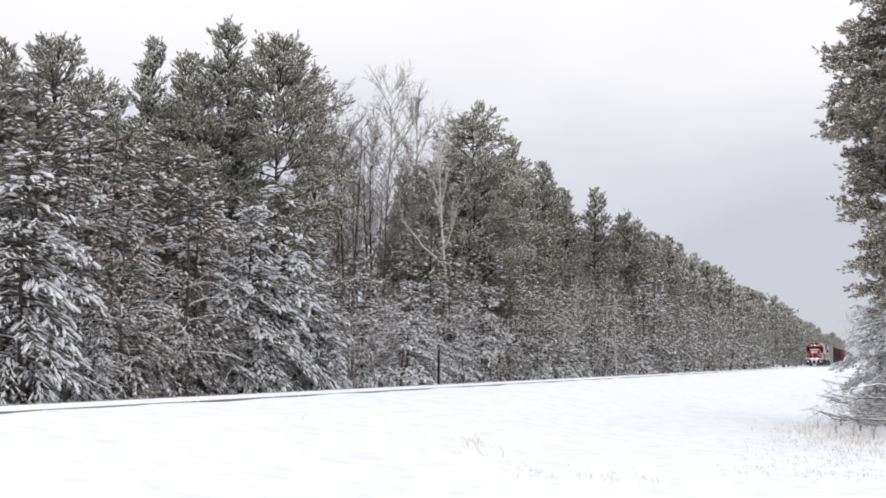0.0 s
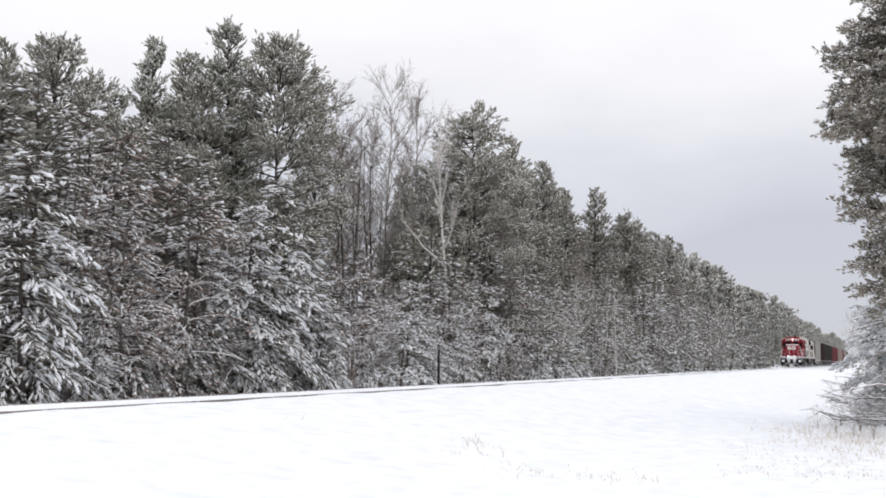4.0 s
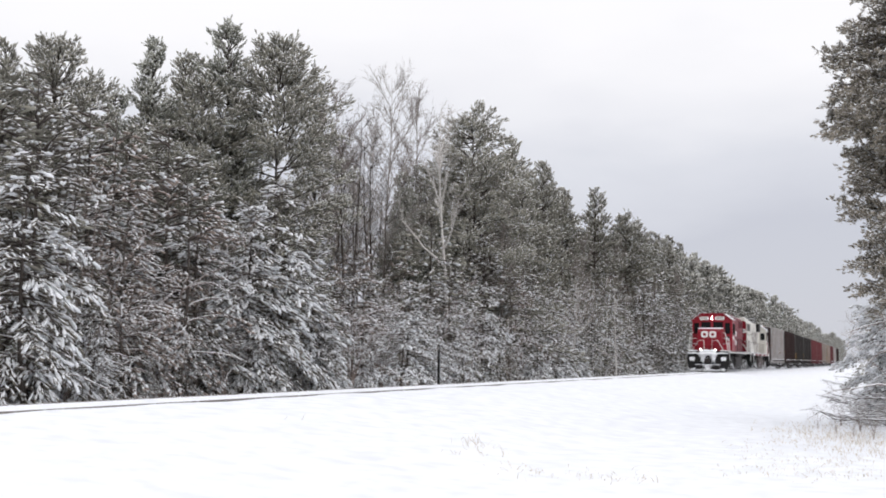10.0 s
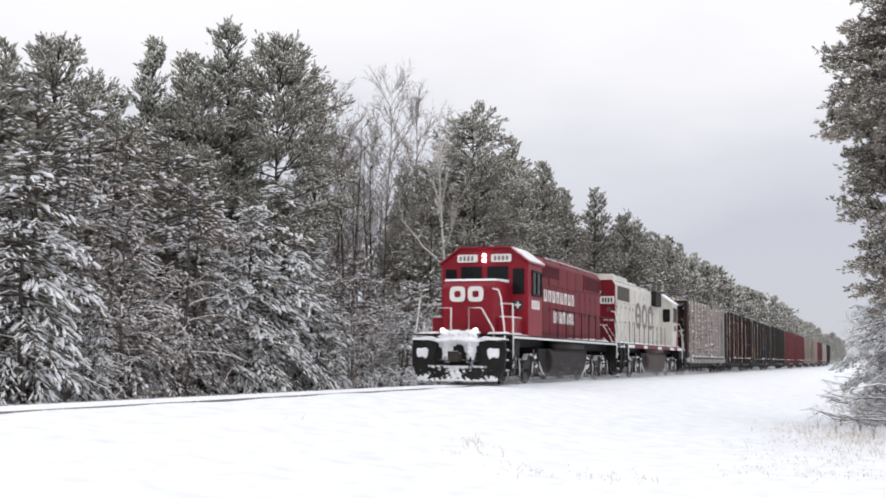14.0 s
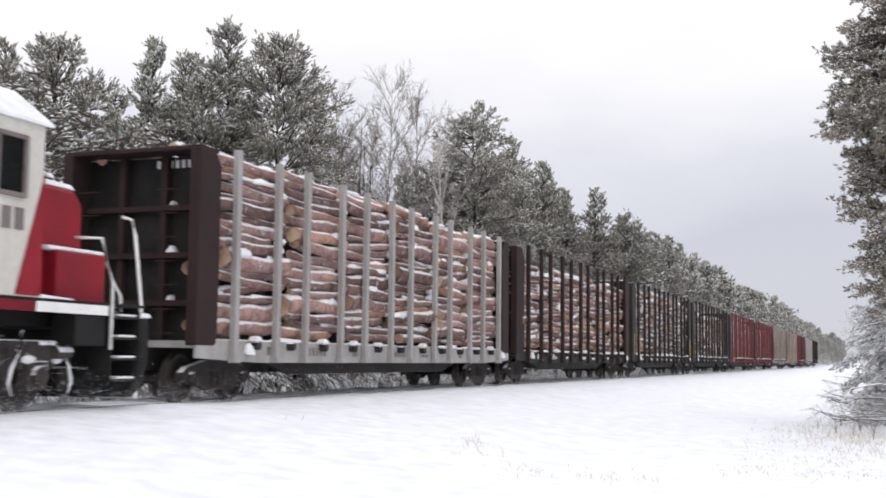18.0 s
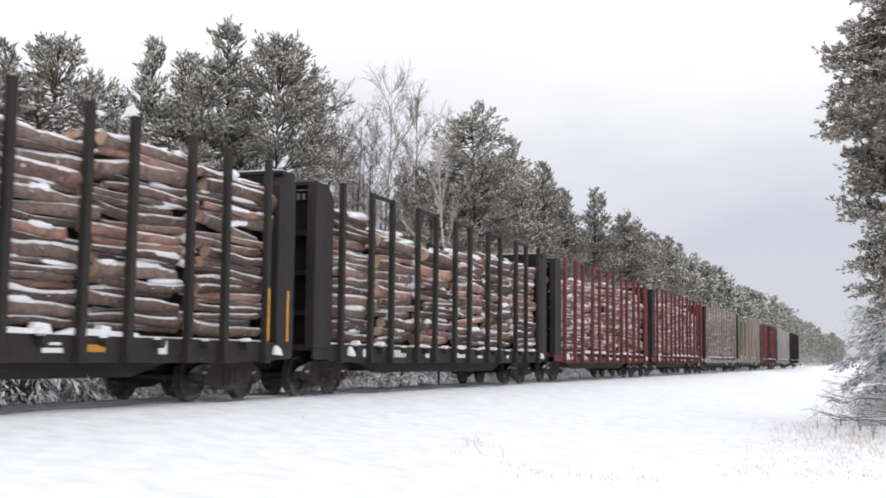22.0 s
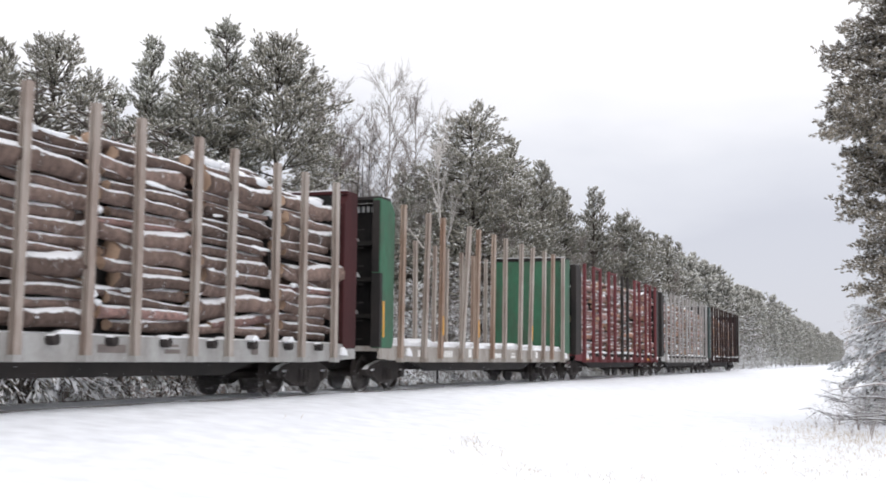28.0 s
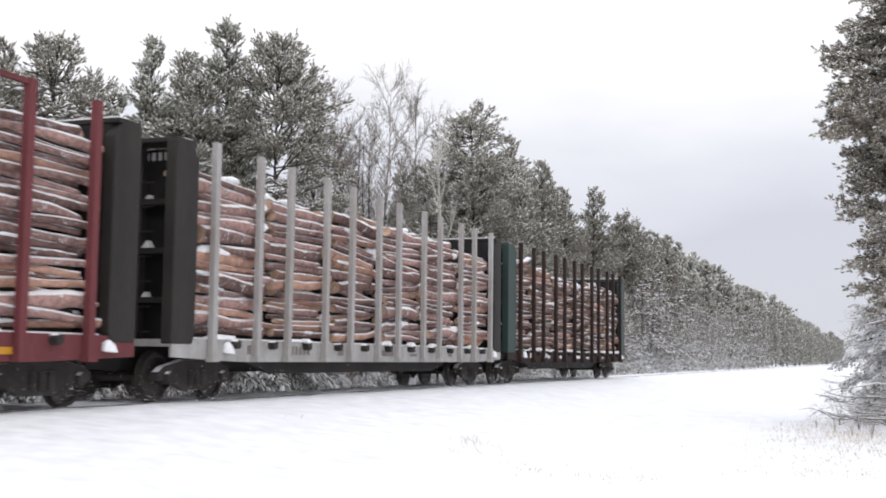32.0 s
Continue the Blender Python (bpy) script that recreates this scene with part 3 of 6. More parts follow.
SNOWY = "dark green pine with snow caught on its boughs"
TALL = dict(gap=0.19, tuft=0.22, fan=4, width=0.02, step=0.20, twig=0.52, snow_len=0.17, snow_wide=0.06, spread=0.5, loft=0.5, vary=(0.6, 1.12), brush=2, brush_len=0.28, brush_wide=0.078, dead=16, up=0.6, inner=0.32, trunk=0.11)
MIDDLE = dict(gap=0.30, fan=4, tuft=0.36, width=0.035, spread=0.45, step=0.34, twig=0.75, snow_len=0.36, snow_wide=0.10, dead=10, brush=2, brush_len=0.42, brush_wide=0.088, up=0.6, vary=(0.4, 1.25), inner=0.3)
FAR = dict(gap=0.7, tuft=0.60, fan=1, width=0.2, step=0.85, twig=1.3, snow_len=0.7, snow_wide=0.25, dead=0, brush=1, brush_len=1.0, brush_wide=0.46)
YOUNG = dict(gap=0.19, fan=0, step=0.22, twig=0.55, snow_len=0.24, snow_wide=0.10, spread=0.28, trunk=0.085, dead=6, brush=1, brush_len=0.27, brush_wide=0.085, rings=2, up=0.0, power=1.15)
HEAVY = {**YOUNG, "snow_len": 0.36, "snow_wide": 0.105, "spread": 0.2, "brush_len": 0.28, "brush_wide": 0.08, "clump": True, "step": 0.25, "dead": 9}
LADEN = {**HEAVY, "snow_len": 0.46, "snow_wide": 0.21, "gap": 0.30, "step": 0.36, "brush_len": 0.40, "brush_wide": 0.15, "dead": 3}
EDGE = dict(gap=0.40, fan=0, step=0.42, twig=0.7, snow_len=0.34, snow_wide=0.13, spread=0.35, trunk=0.08, dead=5, brush=1, brush_len=0.42, brush_wide=0.14, up=0.0, clump=True)
pines = dict(
    round_a=conifer("pine_tree", 11, 14, 2.8, 3.0, "round", 122, (0.1, 0.8), 0.25, snow=0.22, label="tall red pine with a rounded crown dusted with snow", **TALL),
    round_b=conifer("pine_tree", 12, 14, 2.2, 3.3, "round", 122, (0.05, 0.8), 0.25, snow=0.22, label="tall broad pine with tufted snowy boughs", **TALL),
    pine_a=conifer("pine_tree", 13, 14, 1.6, 3.1, "pine", 122, (0.05, 0.9), 0.3, snow=0.20, needle="needle_blue", label=SNOWY, **TALL),
    pine_b=conifer("pine_tree", 14, 14, 1.3, 3.4, "pine", 122, (0.0, 0.9), 0.35, snow=0.22, label=SNOWY, **TALL),
    spire_a=conifer("pine_tree", 15, 14, 1.3, 3.5, "spire", 125, (0.05, 0.85), 0.25, snow=0.20, needle="needle_blue", label="slender pointed pine dusted with snow", **TALL),
    wide=conifer("pine_tree", 17, 14, 1.6, 5.6, "pine", 150, (0.12, 0.45), 0.1, snow=0.16, needle="needle", label="broad white pine with long upswept limbs", **TALL),
)
mid = dict(
    round=conifer("pine_tree", 18, 14, 1.5, 3.6, "round", 92, (0.0, 0.6), 0.35, snow=0.14, needle="frosted", label="round-topped pine dusted with snow", **MIDDLE),
    pine=conifer("pine_tree", 19, 14, 1.2, 3.7, "pine", 125, (0.05, 0.9), 0.35, snow=0.14, needle="frosted", label=SNOWY, **MIDDLE),
    spire=conifer("pine_tree", 20, 14, 1.0, 4.0, "spire", 130, (0.05, 0.9), 0.3, snow=0.14, needle="frosted", label="pointed pine dusted with snow", **MIDDLE),
)
young = dict(
    a=conifer("young_pine", 21, 7, 0.3, 2.8, "spire", 62, (-0.2, 0.5), 0.9, snow=0.46, needle="laden", label="young pine bowed under heavy fresh snow", **HEAVY),
    b=conifer("young_pine", 22, 7, 0.3, 3.1, "wide", 72, (-0.25, 0.45), 1.0, snow=0.5, needle="laden", label="bushy young pine with drooping snowy boughs", **HEAVY),
    c=conifer("young_pine", 23, 7, 0.2, 2.2, "pine", 60, (0.0, 0.6), 0.7, snow=0.26, needle="laden", label="young pine powdered with snow", **{**YOUNG, "rings": 1}),
    d=conifer("young_pine", 24, 7, 0.2, 2.3, "pine", 36, (-0.2, 0.5), 0.9, snow=0.22, needle="needle_brown", label="sparse half-bare young pine with brown needles and snow", **{**YOUNG, "dead": 26, "rings": 1}),
    e=conifer("young_pine", 25, 7, 0.2, 2.6, "pine", 48, (-0.1, 0.6), 0.8, snow=0.30, needle="frosted", label="snowy young pine at the wood's edge", **EDGE),
    g=conifer("small_spruce", 27, 7, 0.2, 3.0, "pine", 46, (-0.2, 0.5), 1.0, snow=0.85, needle="laden", label="small spruce weighed down with clinging fresh snow", **LADEN),
    f=conifer("young_pine", 26, 7, 0.2, 2.8, "wide", 48, (-0.1, 0.6), 0.9, snow=0.40, needle="laden", label="bushy snowy young pine at the wood's edge", **EDGE),
)
# far pines wear the needle colour with haze painted in
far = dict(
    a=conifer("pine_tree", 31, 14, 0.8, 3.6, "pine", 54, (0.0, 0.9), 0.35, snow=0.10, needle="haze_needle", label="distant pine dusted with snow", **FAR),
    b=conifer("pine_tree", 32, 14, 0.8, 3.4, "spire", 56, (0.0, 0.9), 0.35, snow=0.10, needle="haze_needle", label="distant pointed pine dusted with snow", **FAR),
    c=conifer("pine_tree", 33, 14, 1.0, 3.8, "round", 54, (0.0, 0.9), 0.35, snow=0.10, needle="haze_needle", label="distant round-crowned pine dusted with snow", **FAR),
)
bare = dict(
    aspen=bare_tree("bare_aspen", 41, 14, 3.8, "pale_twig", "leafless pale aspen with fine upright twigs", 0.30, 36, 14, 1.0, 0.085, fine=0.022, thick=0.45, stray=0.55),
    aspen_b=bare_tree("bare_aspen", 42, 14, 3.4, "twig", "leafless grey aspen with fine upright twigs", 0.34, 32, 14, 1.05, 0.08, fine=0.022, thick=0.45, stray=0.55),
    birch=bare_tree("bare_birch", 43, 10, 3.2, "birch_bark", "leafless pale birch forking into slim upright limbs", 0.44, 12, 12, 1.0, 0.085, 1, snow=0.1, fine=0.016, thick=0.75, stray=0.45),
    bush=bare_tree("bare_shrub", 44, 6, 2.4, "dead_limb", "leafless grey-brown shrub with snow on its twigs", 0.12, 30, 6, 0.45, 0.026, 6, 0.014, snow=0.25, arch=0.5),
    sapling=bare_tree("birch_sapling", 46, 7, 2.4, "birch_bark", "slim white birch sapling with long side branches", 0.22, 9, 6, 0.6, 0.06, 1, snow=0.2, fine=0.016, thick=0.6),
    pole=bare_tree("bare_sapling", 45, 9, 1.5, "bark", "thin leafless dark sapling", 0.3, 14, 6, 0.8, 0.062, 1, snow=0.1, fine=0.014),
)

rng = np.random.default_rng(5)
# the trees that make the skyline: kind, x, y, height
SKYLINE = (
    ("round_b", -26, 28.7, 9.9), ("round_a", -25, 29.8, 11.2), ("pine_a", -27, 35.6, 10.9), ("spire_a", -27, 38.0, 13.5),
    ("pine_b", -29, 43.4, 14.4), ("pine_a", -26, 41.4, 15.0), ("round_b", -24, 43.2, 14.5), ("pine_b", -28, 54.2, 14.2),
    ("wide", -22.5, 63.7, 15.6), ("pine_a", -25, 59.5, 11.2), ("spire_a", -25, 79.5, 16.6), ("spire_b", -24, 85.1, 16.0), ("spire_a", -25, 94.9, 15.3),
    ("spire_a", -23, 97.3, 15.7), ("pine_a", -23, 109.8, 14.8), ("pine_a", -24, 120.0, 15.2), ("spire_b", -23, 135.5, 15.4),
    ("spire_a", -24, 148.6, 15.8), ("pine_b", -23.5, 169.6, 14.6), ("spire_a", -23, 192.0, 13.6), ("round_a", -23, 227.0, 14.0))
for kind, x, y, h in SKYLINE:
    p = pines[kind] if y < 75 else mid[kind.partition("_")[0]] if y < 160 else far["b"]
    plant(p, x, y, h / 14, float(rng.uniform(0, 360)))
# the wood behind and between them
for k in range(22):
    y = 23 + 2.0 * k + rng.uniform(-1, 1)
    h = rng.uniform(8.5, 10.5) if y < 36 else rng.uniform(10.5, 13.0) if y < 43 else rng.uniform(6.5, 8.5)
    x, turn = -23.5 - rng.uniform(0, 4), float(rng.uniform(0, 360))
    if not opening(x, y):
        plant(mid[("round", "pine", "spire")[k % 3]], x, y, h / 14, turn)
for k in range(64):
    y = 62 + 2.6 * k + rng.uniform(-1.5, 1.5)
    x = -23 - rng.uniform(0, 7)
    h = rng.uniform(13.3, 15.6) * (1 if y > 75 else 0.75) * (1.06 if x < -26 else 1.0)
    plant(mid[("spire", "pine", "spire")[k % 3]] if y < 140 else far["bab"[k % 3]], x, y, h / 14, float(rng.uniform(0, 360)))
for k in range(46):
    y, x = 26 + rng.uniform(0, 170), -31 - rng.uniform(0, 16)
    h = rng.uniform(7, 10) if 40 < y < 80 else rng.uniform(10, 13)
    plant(far["abc"[k % 3]], x, y * (1 if x > -40 else 1.3), h / 14 * (0.45 if opening(x, y * (1 if x > -40 else 1.3)) else 1), float(rng.uniform(0, 360)))
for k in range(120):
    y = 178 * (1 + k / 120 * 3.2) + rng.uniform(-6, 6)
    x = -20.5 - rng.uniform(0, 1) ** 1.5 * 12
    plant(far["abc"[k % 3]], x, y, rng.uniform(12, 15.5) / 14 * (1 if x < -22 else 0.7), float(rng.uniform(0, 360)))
# young growth along the edge of the wood: the full ones that stand foremost
for kind, x, y, h, turn in (("b", -18.7, 33.9, 7.0, 20), ("b", -18.8, 31.9, 6.0, 100), ("b", -18.7, 36.2, 4.4, 75), ("b", -18.6, 21.6, 6.0, 60), ("b", -19.2, 18.4, 5.4, 150), ("d", -18.9, 28.4, 6.6, 10), ("d", -18.7, 25.6, 5.2, 200),
                            ("c", -20.3, 29.6, 8.2, 90), ("d", -20.2, 26.8, 8.0, 300), ("c", -20.6, 24.0, 8.6, 45), ("b", -19.0, 36.6, 3.4, 210), ("b", -18.9, 45.3, 4.4, 120), ("a", -18.8, 47.6, 3.4, 80),
                            ("d", -19.2, 40.8, 5.8, 250), ("c", -19.9, 43.0, 5.4, 30), ("a", -19.3, 50.5, 4.6, 330), ("c", -20.0, 53.5, 6.2, 100), ("b", -19.6, 57.0, 5.0, 190),
                            ("d", -19.3, 61.0, 6.0, 20), ("f", -19.5, 64.5, 6.4, 70), ("f", -19.4, 68.5, 5.2, 160), ("e", -19.8, 72.0, 6.8, 240), ("f", -19.4, 76.5, 5.6, 280),
                            ("e", -19.4, 81.0, 6.0, 40), ("f", -19.5, 85.0, 6.4, 130), ("e", -19.4, 89.5, 5.2, 220),
                            ("g", -18.2, 36.4, 2.0, 15), ("g", -18.1, 37.1, 1.5, 140), ("g", -18.2, 40.3, 2.0, 230), ("g", -18.3, 43.4, 3.0, 310), ("g", -18.2, 46.6, 1.7, 50),
                            ("g", -18.3, 51.0, 2.2, 170), ("g", -18.2, 63.0, 2.6, 260), ("g", -18.3, 67.5, 3.2, 340), ("g", -18.2, 73.0, 2.4, 90), ("g", -18.3, 93.0, 3.0, 20),
                            ("g", -18.2, 108.0, 2.8, 130), ("a", -18.3, 23.6, 3.0, 40), ("a", -18.4, 31.6, 3.0, 110), ("a", -19.6, 30.4, 6.4, 200)):
    plant(young[kind], x, y, h / 7, turn)
for k in range(32):
    y = 18 + 2.2 * k + rng.uniform(-0.8, 0.8)
    x, s = -20.6 - rng.uniform(0, 2.4), rng.uniform(0.7, 1.25)
    plant(young["cdacde"[int(rng.integers(0, 6))]], x, y, s * (0.55 if opening(x, y) else 1), float(rng.uniform(0, 360)))
for k in range(56):
    y = 92 + 2.2 * k + rng.uniform(-1, 1)
    plant(young["ef"[k % 2]], -19.2 - rng.uniform(0, 3.4), y, rng.uniform(0.6, 1.3), float(rng.uniform(0, 360)))
for k in range(26):
    y = 19 + 3.4 * k + rng.uniform(-1, 1)
    plant(young["efef"[int(rng.integers(0, 4))]], -18.2 - rng.uniform(0, 0.8), y, rng.uniform(0.16, 0.34), float(rng.uniform(0, 360)))
# leafless trees
for kind, x, y, h in (("aspen_b", -26, 53.4, 15.2), ("aspen", -26, 58.6, 17.0), ("aspen_b", -26, 62.8, 16.6), ("aspen", -26, 56.4, 13.5),
                      ("aspen_b", -29, 60.0, 14.5), ("pole", -27, 55.0, 12.0), ("pole", -26, 58.0, 11.0), ("pole", -25, 60.5, 12.0), ("pole", -25, 53.0, 10.0), ("pole", -23.0, 46.6, 11.0), ("pole", -23.4, 48.6, 12.5), ("pole", -22.6, 48.4, 10.0), ("pole", -23.8, 50.6, 13.0), ("pole", -23.0, 50.6, 11.5), ("pole", -24.2, 53.6, 12.5), ("pole", -22.8, 51.6, 10.5), ("aspen_b", -28, 58.5, 13.0),
                      ("birch", -20.4, 54.2, 13.8), ("sapling", -17.4, 80.2, 6.8), ("birch", -18.9, 74.0, 6.5), ("bush", -20.0, 25.7, 6.7), ("bush", -20.5, 30.5, 6.4),
                      ("bush", -19.5, 49.0, 6.0), ("bush", -20.0, 71.0, 7.5), ("pole", -19.5, 24.0, 8.0), ("pole", -21, 80.0, 10.0), ("bush", -19.5, 105, 7.0),
                      ("pole", -20, 118.0, 9.0), ("bush", -19.8, 135, 7.5), ("birch", -20.5, 160, 9.0), ("bush", -19, 38.0, 5.0), ("bush", -19, 60.0, 4.2),
                      ("bush", -18.6, 23.2, 4.0), ("bush", -18.7, 30.6, 3.6), ("bush", -18.6, 39.4, 4.6), ("bush", -18.7, 42.4, 4.0),
                      ("bush", -18.8, 53.0, 4.4), ("bush", -18.7, 66.0, 4.8), ("bush", -18.8, 86.0, 5.0)):
    nat = {"aspen": 14, "aspen_b": 14, "birch": 10, "bush": 6, "pole": 9, "sapling": 7}[kind]
    plant(bare[kind], x, y, h / nat, float(rng.uniform(0, 360)))
for k in range(18):
    y = 66 + 5.2 * k + rng.uniform(-2, 2)
    kind = ("aspen_b", "pole", "bush")[k % 3]
    plant(bare[kind], -20.6 - rng.uniform(0, 1.8), y, rng.uniform(8.5, 11.5) / {"aspen_b": 14, "bush": 7.5, "pole": 9}[kind], float(rng.uniform(0, 360)))
# the verge on the camera's side
near_pine = conifer("red_pine", 51, 11.5, 3.0, 2.5, "column", 330, (-0.1, 0.3), 0.15, snow=0.34, trunk=0.18, spread=0.9, vary=(0.72, 1.0), inner=0.25, loft=0.55,
                    gap=0.13, fan=13, tuft=0.15, width=0.020, step=0.16, twig=0.42, snow_len=0.11, snow_wide=0.05, brush=3, brush_len=0.12, brush_wide=0.05, rings=1, up=0.45, needle="needle_near",
                    whorls=((3.2, 1.6), (3.5, 1.95), (4.05, 1.8), (4.6, 2.1), (5.15, 2.1), (5.7, 1.75), (6.2, 1.9), (6.75, 2.35), (7.1, 2.45), (7.55, 2.3), (8.05, 2.15), (8.55, 1.75), (9.15, 2.2), (9.7, 1.8), (10.5, 1.5)),
                    label="tall red pine with dense clumps of needles and snow")
near_pine.matrix_basis = pose(1.12, 27.0, -0.75, 0, 0, 40)
snow_bush = conifer("snowy_spruce", 52, 3.5, 0.1, 1.75, "round", 110, (-0.3, 0.5), 1.1, snow=0.85, needle="buried", trunk=0.06, dead=10,
                    gap=0.14, fan=0, step=0.15, twig=0.4, snow_len=0.20, snow_wide=0.085, brush=2, brush_len=0.16, brush_wide=0.055, rings=1, up=-0.2, spread=0.3, power=1.0,
                    label="low spruce almost buried under clinging snow")
snow_bush.matrix_basis = pose(0.85, 32.0, -0.75, 0, 0, 0)
for x, y, s in ((1.6, 44, 0.9), (0.6, 58, 0.8), (2.5, 70, 1.2), (1.2, 95, 1.0), (0.8, 130, 1.1)):
    plant(young["ef"[x > 1]], x, y, s, 30 * x)
plant(bare["bush"], 0.2, 48, 0.7, 15)
plant(bare["bush"], -0.3, 66, 0.8, 80)
plant(mid["round"], 6, 46, 1.0, 20)
plant(mid["pine"], 7, 75, 1.0, 70)
for x, y, s, turn in ((-1.0, 27.6, 0.13, 15), (-0.5, 28.6, 0.24, 100), (-1.0, 31.0, 0.22, 200), (-0.2, 27.0, 0.2, 300), (-1.5, 29.8, 0.12, 60), (-0.6, 26.2, 0.12, 250), (-0.2, 25.4, 0.10, 20)):
    plant(bare["bush"], x, y, s, turn)
retire([*pines.values(), *mid.values(), *young.values(), *far.values(), *bare.values()])


# ---- verge details ----
def marker_post(x, y):
    t = thing("marker_post", "dark metal lineside post with a small snowy plate", "post", m=pose(x, y, float(ground_height(np.array(x), np.array(y)))))
    part("post", Geo().box(-0.035, 0.035, -0.035, 0.035, -0.3, 1.55), M["black"], t)
    part("plate", Geo().box(-0.06, 0.03, -0.05, -0.04, 1.36, 1.5), M["galv"], t, "small frosted metal plate")
    return t


marker_post(-15.0, 39.1)


def grass_patch(name, seed, spots, label):
    """Dry stalks that stand and lean out of the snow."""
    rng = np.random.default_rng(seed)
    out = []
    for x, y, r, n, h in spots:
        for _ in range(n):
            px, py = x + r * rng.standard_normal(), y + 1.5 * r * rng.standard_normal()
            p = np.array([px, py, float(ground_height(np.array(px), np.array(py))) - 0.02])
            d = np.array([0.55 * rng.standard_normal(), 0.55 * rng.standard_normal(), 1.0])
            d /= np.linalg.norm(d)
            ln = h * rng.uniform(0.35, 1.1)
            s = np.cross(d, rng.standard_normal(3))
            s *= 0.0045 / np.linalg.norm(s)
            m, t = p + d * ln * 0.6, p + d * ln + np.array([0.25 * ln * rng.standard_normal(), 0.2 * ln * rng.standard_normal(), -0.12 * ln])
            out += [[p - s, p + s, m + s * 0.8], [p - s, m + s * 0.8, m - s * 0.8], [m - s * 0.8, m + s * 0.8, t]]
    me = triangles(name, np.array(out), M["straw"])
    return tagged(new(name, me), label, "grass", "", "stuff")


grass_patch("dry_grass", 61, ((-6.35, 18.0, 0.12, 12, 0.24), (-5.95, 17.3, 0.16, 22, 0.26), (-5.5, 16.6, 0.16, 14, 0.2), (-5.9, 16.1, 0.08, 6, 0.16), (-4.75, 15.3, 0.22, 18, 0.13),
                              (-4.25, 15.0, 0.25, 30, 0.14), (-3.75, 15.2, 0.22, 30, 0.15), (-3.3, 15.1, 0.2, 22, 0.15), (-3.0, 15.3, 0.12, 12, 0.16), (-9.2, 17.0, 0.1, 3, 0.2)), "sparse dry grass stalks poking through the snow")
grass_patch("verge_grass", 62, ((-1.6, 24.0, 0.5, 90, 0.15), (-0.7, 22.5, 0.5, 130, 0.14), (-1.6, 20.0, 0.45, 70, 0.11), (-0.6, 19.5, 0.4, 90, 0.12), (-1.2, 18.0, 0.5, 90, 0.12), (-0.3, 17.4, 0.4, 90, 0.12),
                                (-1.9, 17.2, 0.4, 50, 0.10), (-2.2, 21.5, 0.4, 40, 0.11), (-1.9, 27.5, 0.4, 80, 0.2), (-0.4, 26.5, 0.5, 160, 0.24), (-0.2, 24.0, 0.4, 150, 0.2), (-1.0, 25.2, 0.5, 160, 0.2),
                                (-0.2, 21.0, 0.4, 120, 0.15), (-1.3, 29.5, 0.6, 120, 0.3)), "dry straw and weeds half covered by snow")


def fallen_branch(seed, x, y, z, turn, length, thick, label, forks=4):
    """A dead branch that lies on the verge, with its forks and a ridge of snow."""
    rng = np.random.default_rng(seed)
    g, s, forked = Geo(), Geo(), []
    a = radians(turn)
    pts = [np.array([math.cos(a) * length * u, math.sin(a) * length * u, 0.10 * math.sin(3 * u) + 0.05 * rng.standard_normal() * u]) for u in np.linspace(0, 1, 7)]
    g.tube([p.tolist() for p in pts], [0.7 * thick * (1 - 0.75 * u) for u in np.linspace(0, 1, 7)], 6)
    s.tube([(p + np.array([0, 0, thick * 0.62])).tolist() for p in pts[:6]], [thick * 0.5 * (1 - 0.7 * u) for u in np.linspace(0, 1, 6)], 5)
    for k in range(forks):
        i = int(rng.integers(1, 6))
        b = a + rng.choice([-1, 1]) * rng.uniform(0.3, 0.9)
        ln = length * rng.uniform(0.25, 0.55)
        q = [pts[i] + ln * u * np.array([math.cos(b), math.sin(b), rng.uniform(-0.05, 0.45) * (1 - 0.5 * u)]) for u in (0, 0.35, 0.7, 1)]
        forked.append(Geo().tube([p.tolist() for p in q], [thick * 0.4, thick * 0.3, thick * 0.2, 0.004], 4))
        s.tube([(p + np.array([0, 0, thick * 0.3])).tolist() for p in q[:3]], [thick * 0.3, thick * 0.24, 0.005], 4)
    t = thing("fallen_branch", label, "branch", "dead branches on the verge", m=pose(x, y, z))
    b = part("branch", g, M["bark"], t, smooth=True)
    for k in forked:
        part("fork", k, M["bark"], b, smooth=True)
    tagged(part("snow_cover", s, M["bough_snow"], t, "thin ridge of snow", smooth=True), kind="stuff")
    return t


for sd, x, y, z, turn, ln, th in ((71, 0.9, 26.6, -0.50, 176, 1.9, 0.034), (72, 0.9, 27.2, -0.42, 168, 2.2, 0.026), (73, 0.9, 29.5, -0.12, 180, 2.1, 0.040),
                                  (74, 0.6, 28.5, -0.55, 155, 1.6, 0.020), (76, 0.5, 33.0, 0.25, 185, 1.9, 0.018), (77, 0.3, 27.4, -0.6, 146, 1.5, 0.018),
                                  (78, 0.4, 26.8, -0.35, 202, 1.5, 0.018), (79, 0.5, 27.8, -0.3, 140, 1.4, 0.016), (80, 0.2, 28.8, -0.2, 215, 1.6, 0.016)):
    fallen_branch(sd, x, y, z, turn, ln, th, "dead grey branch with a ridge of snow", 6)


# ---- the train ----
axles = []                       # every wheelset with its radius


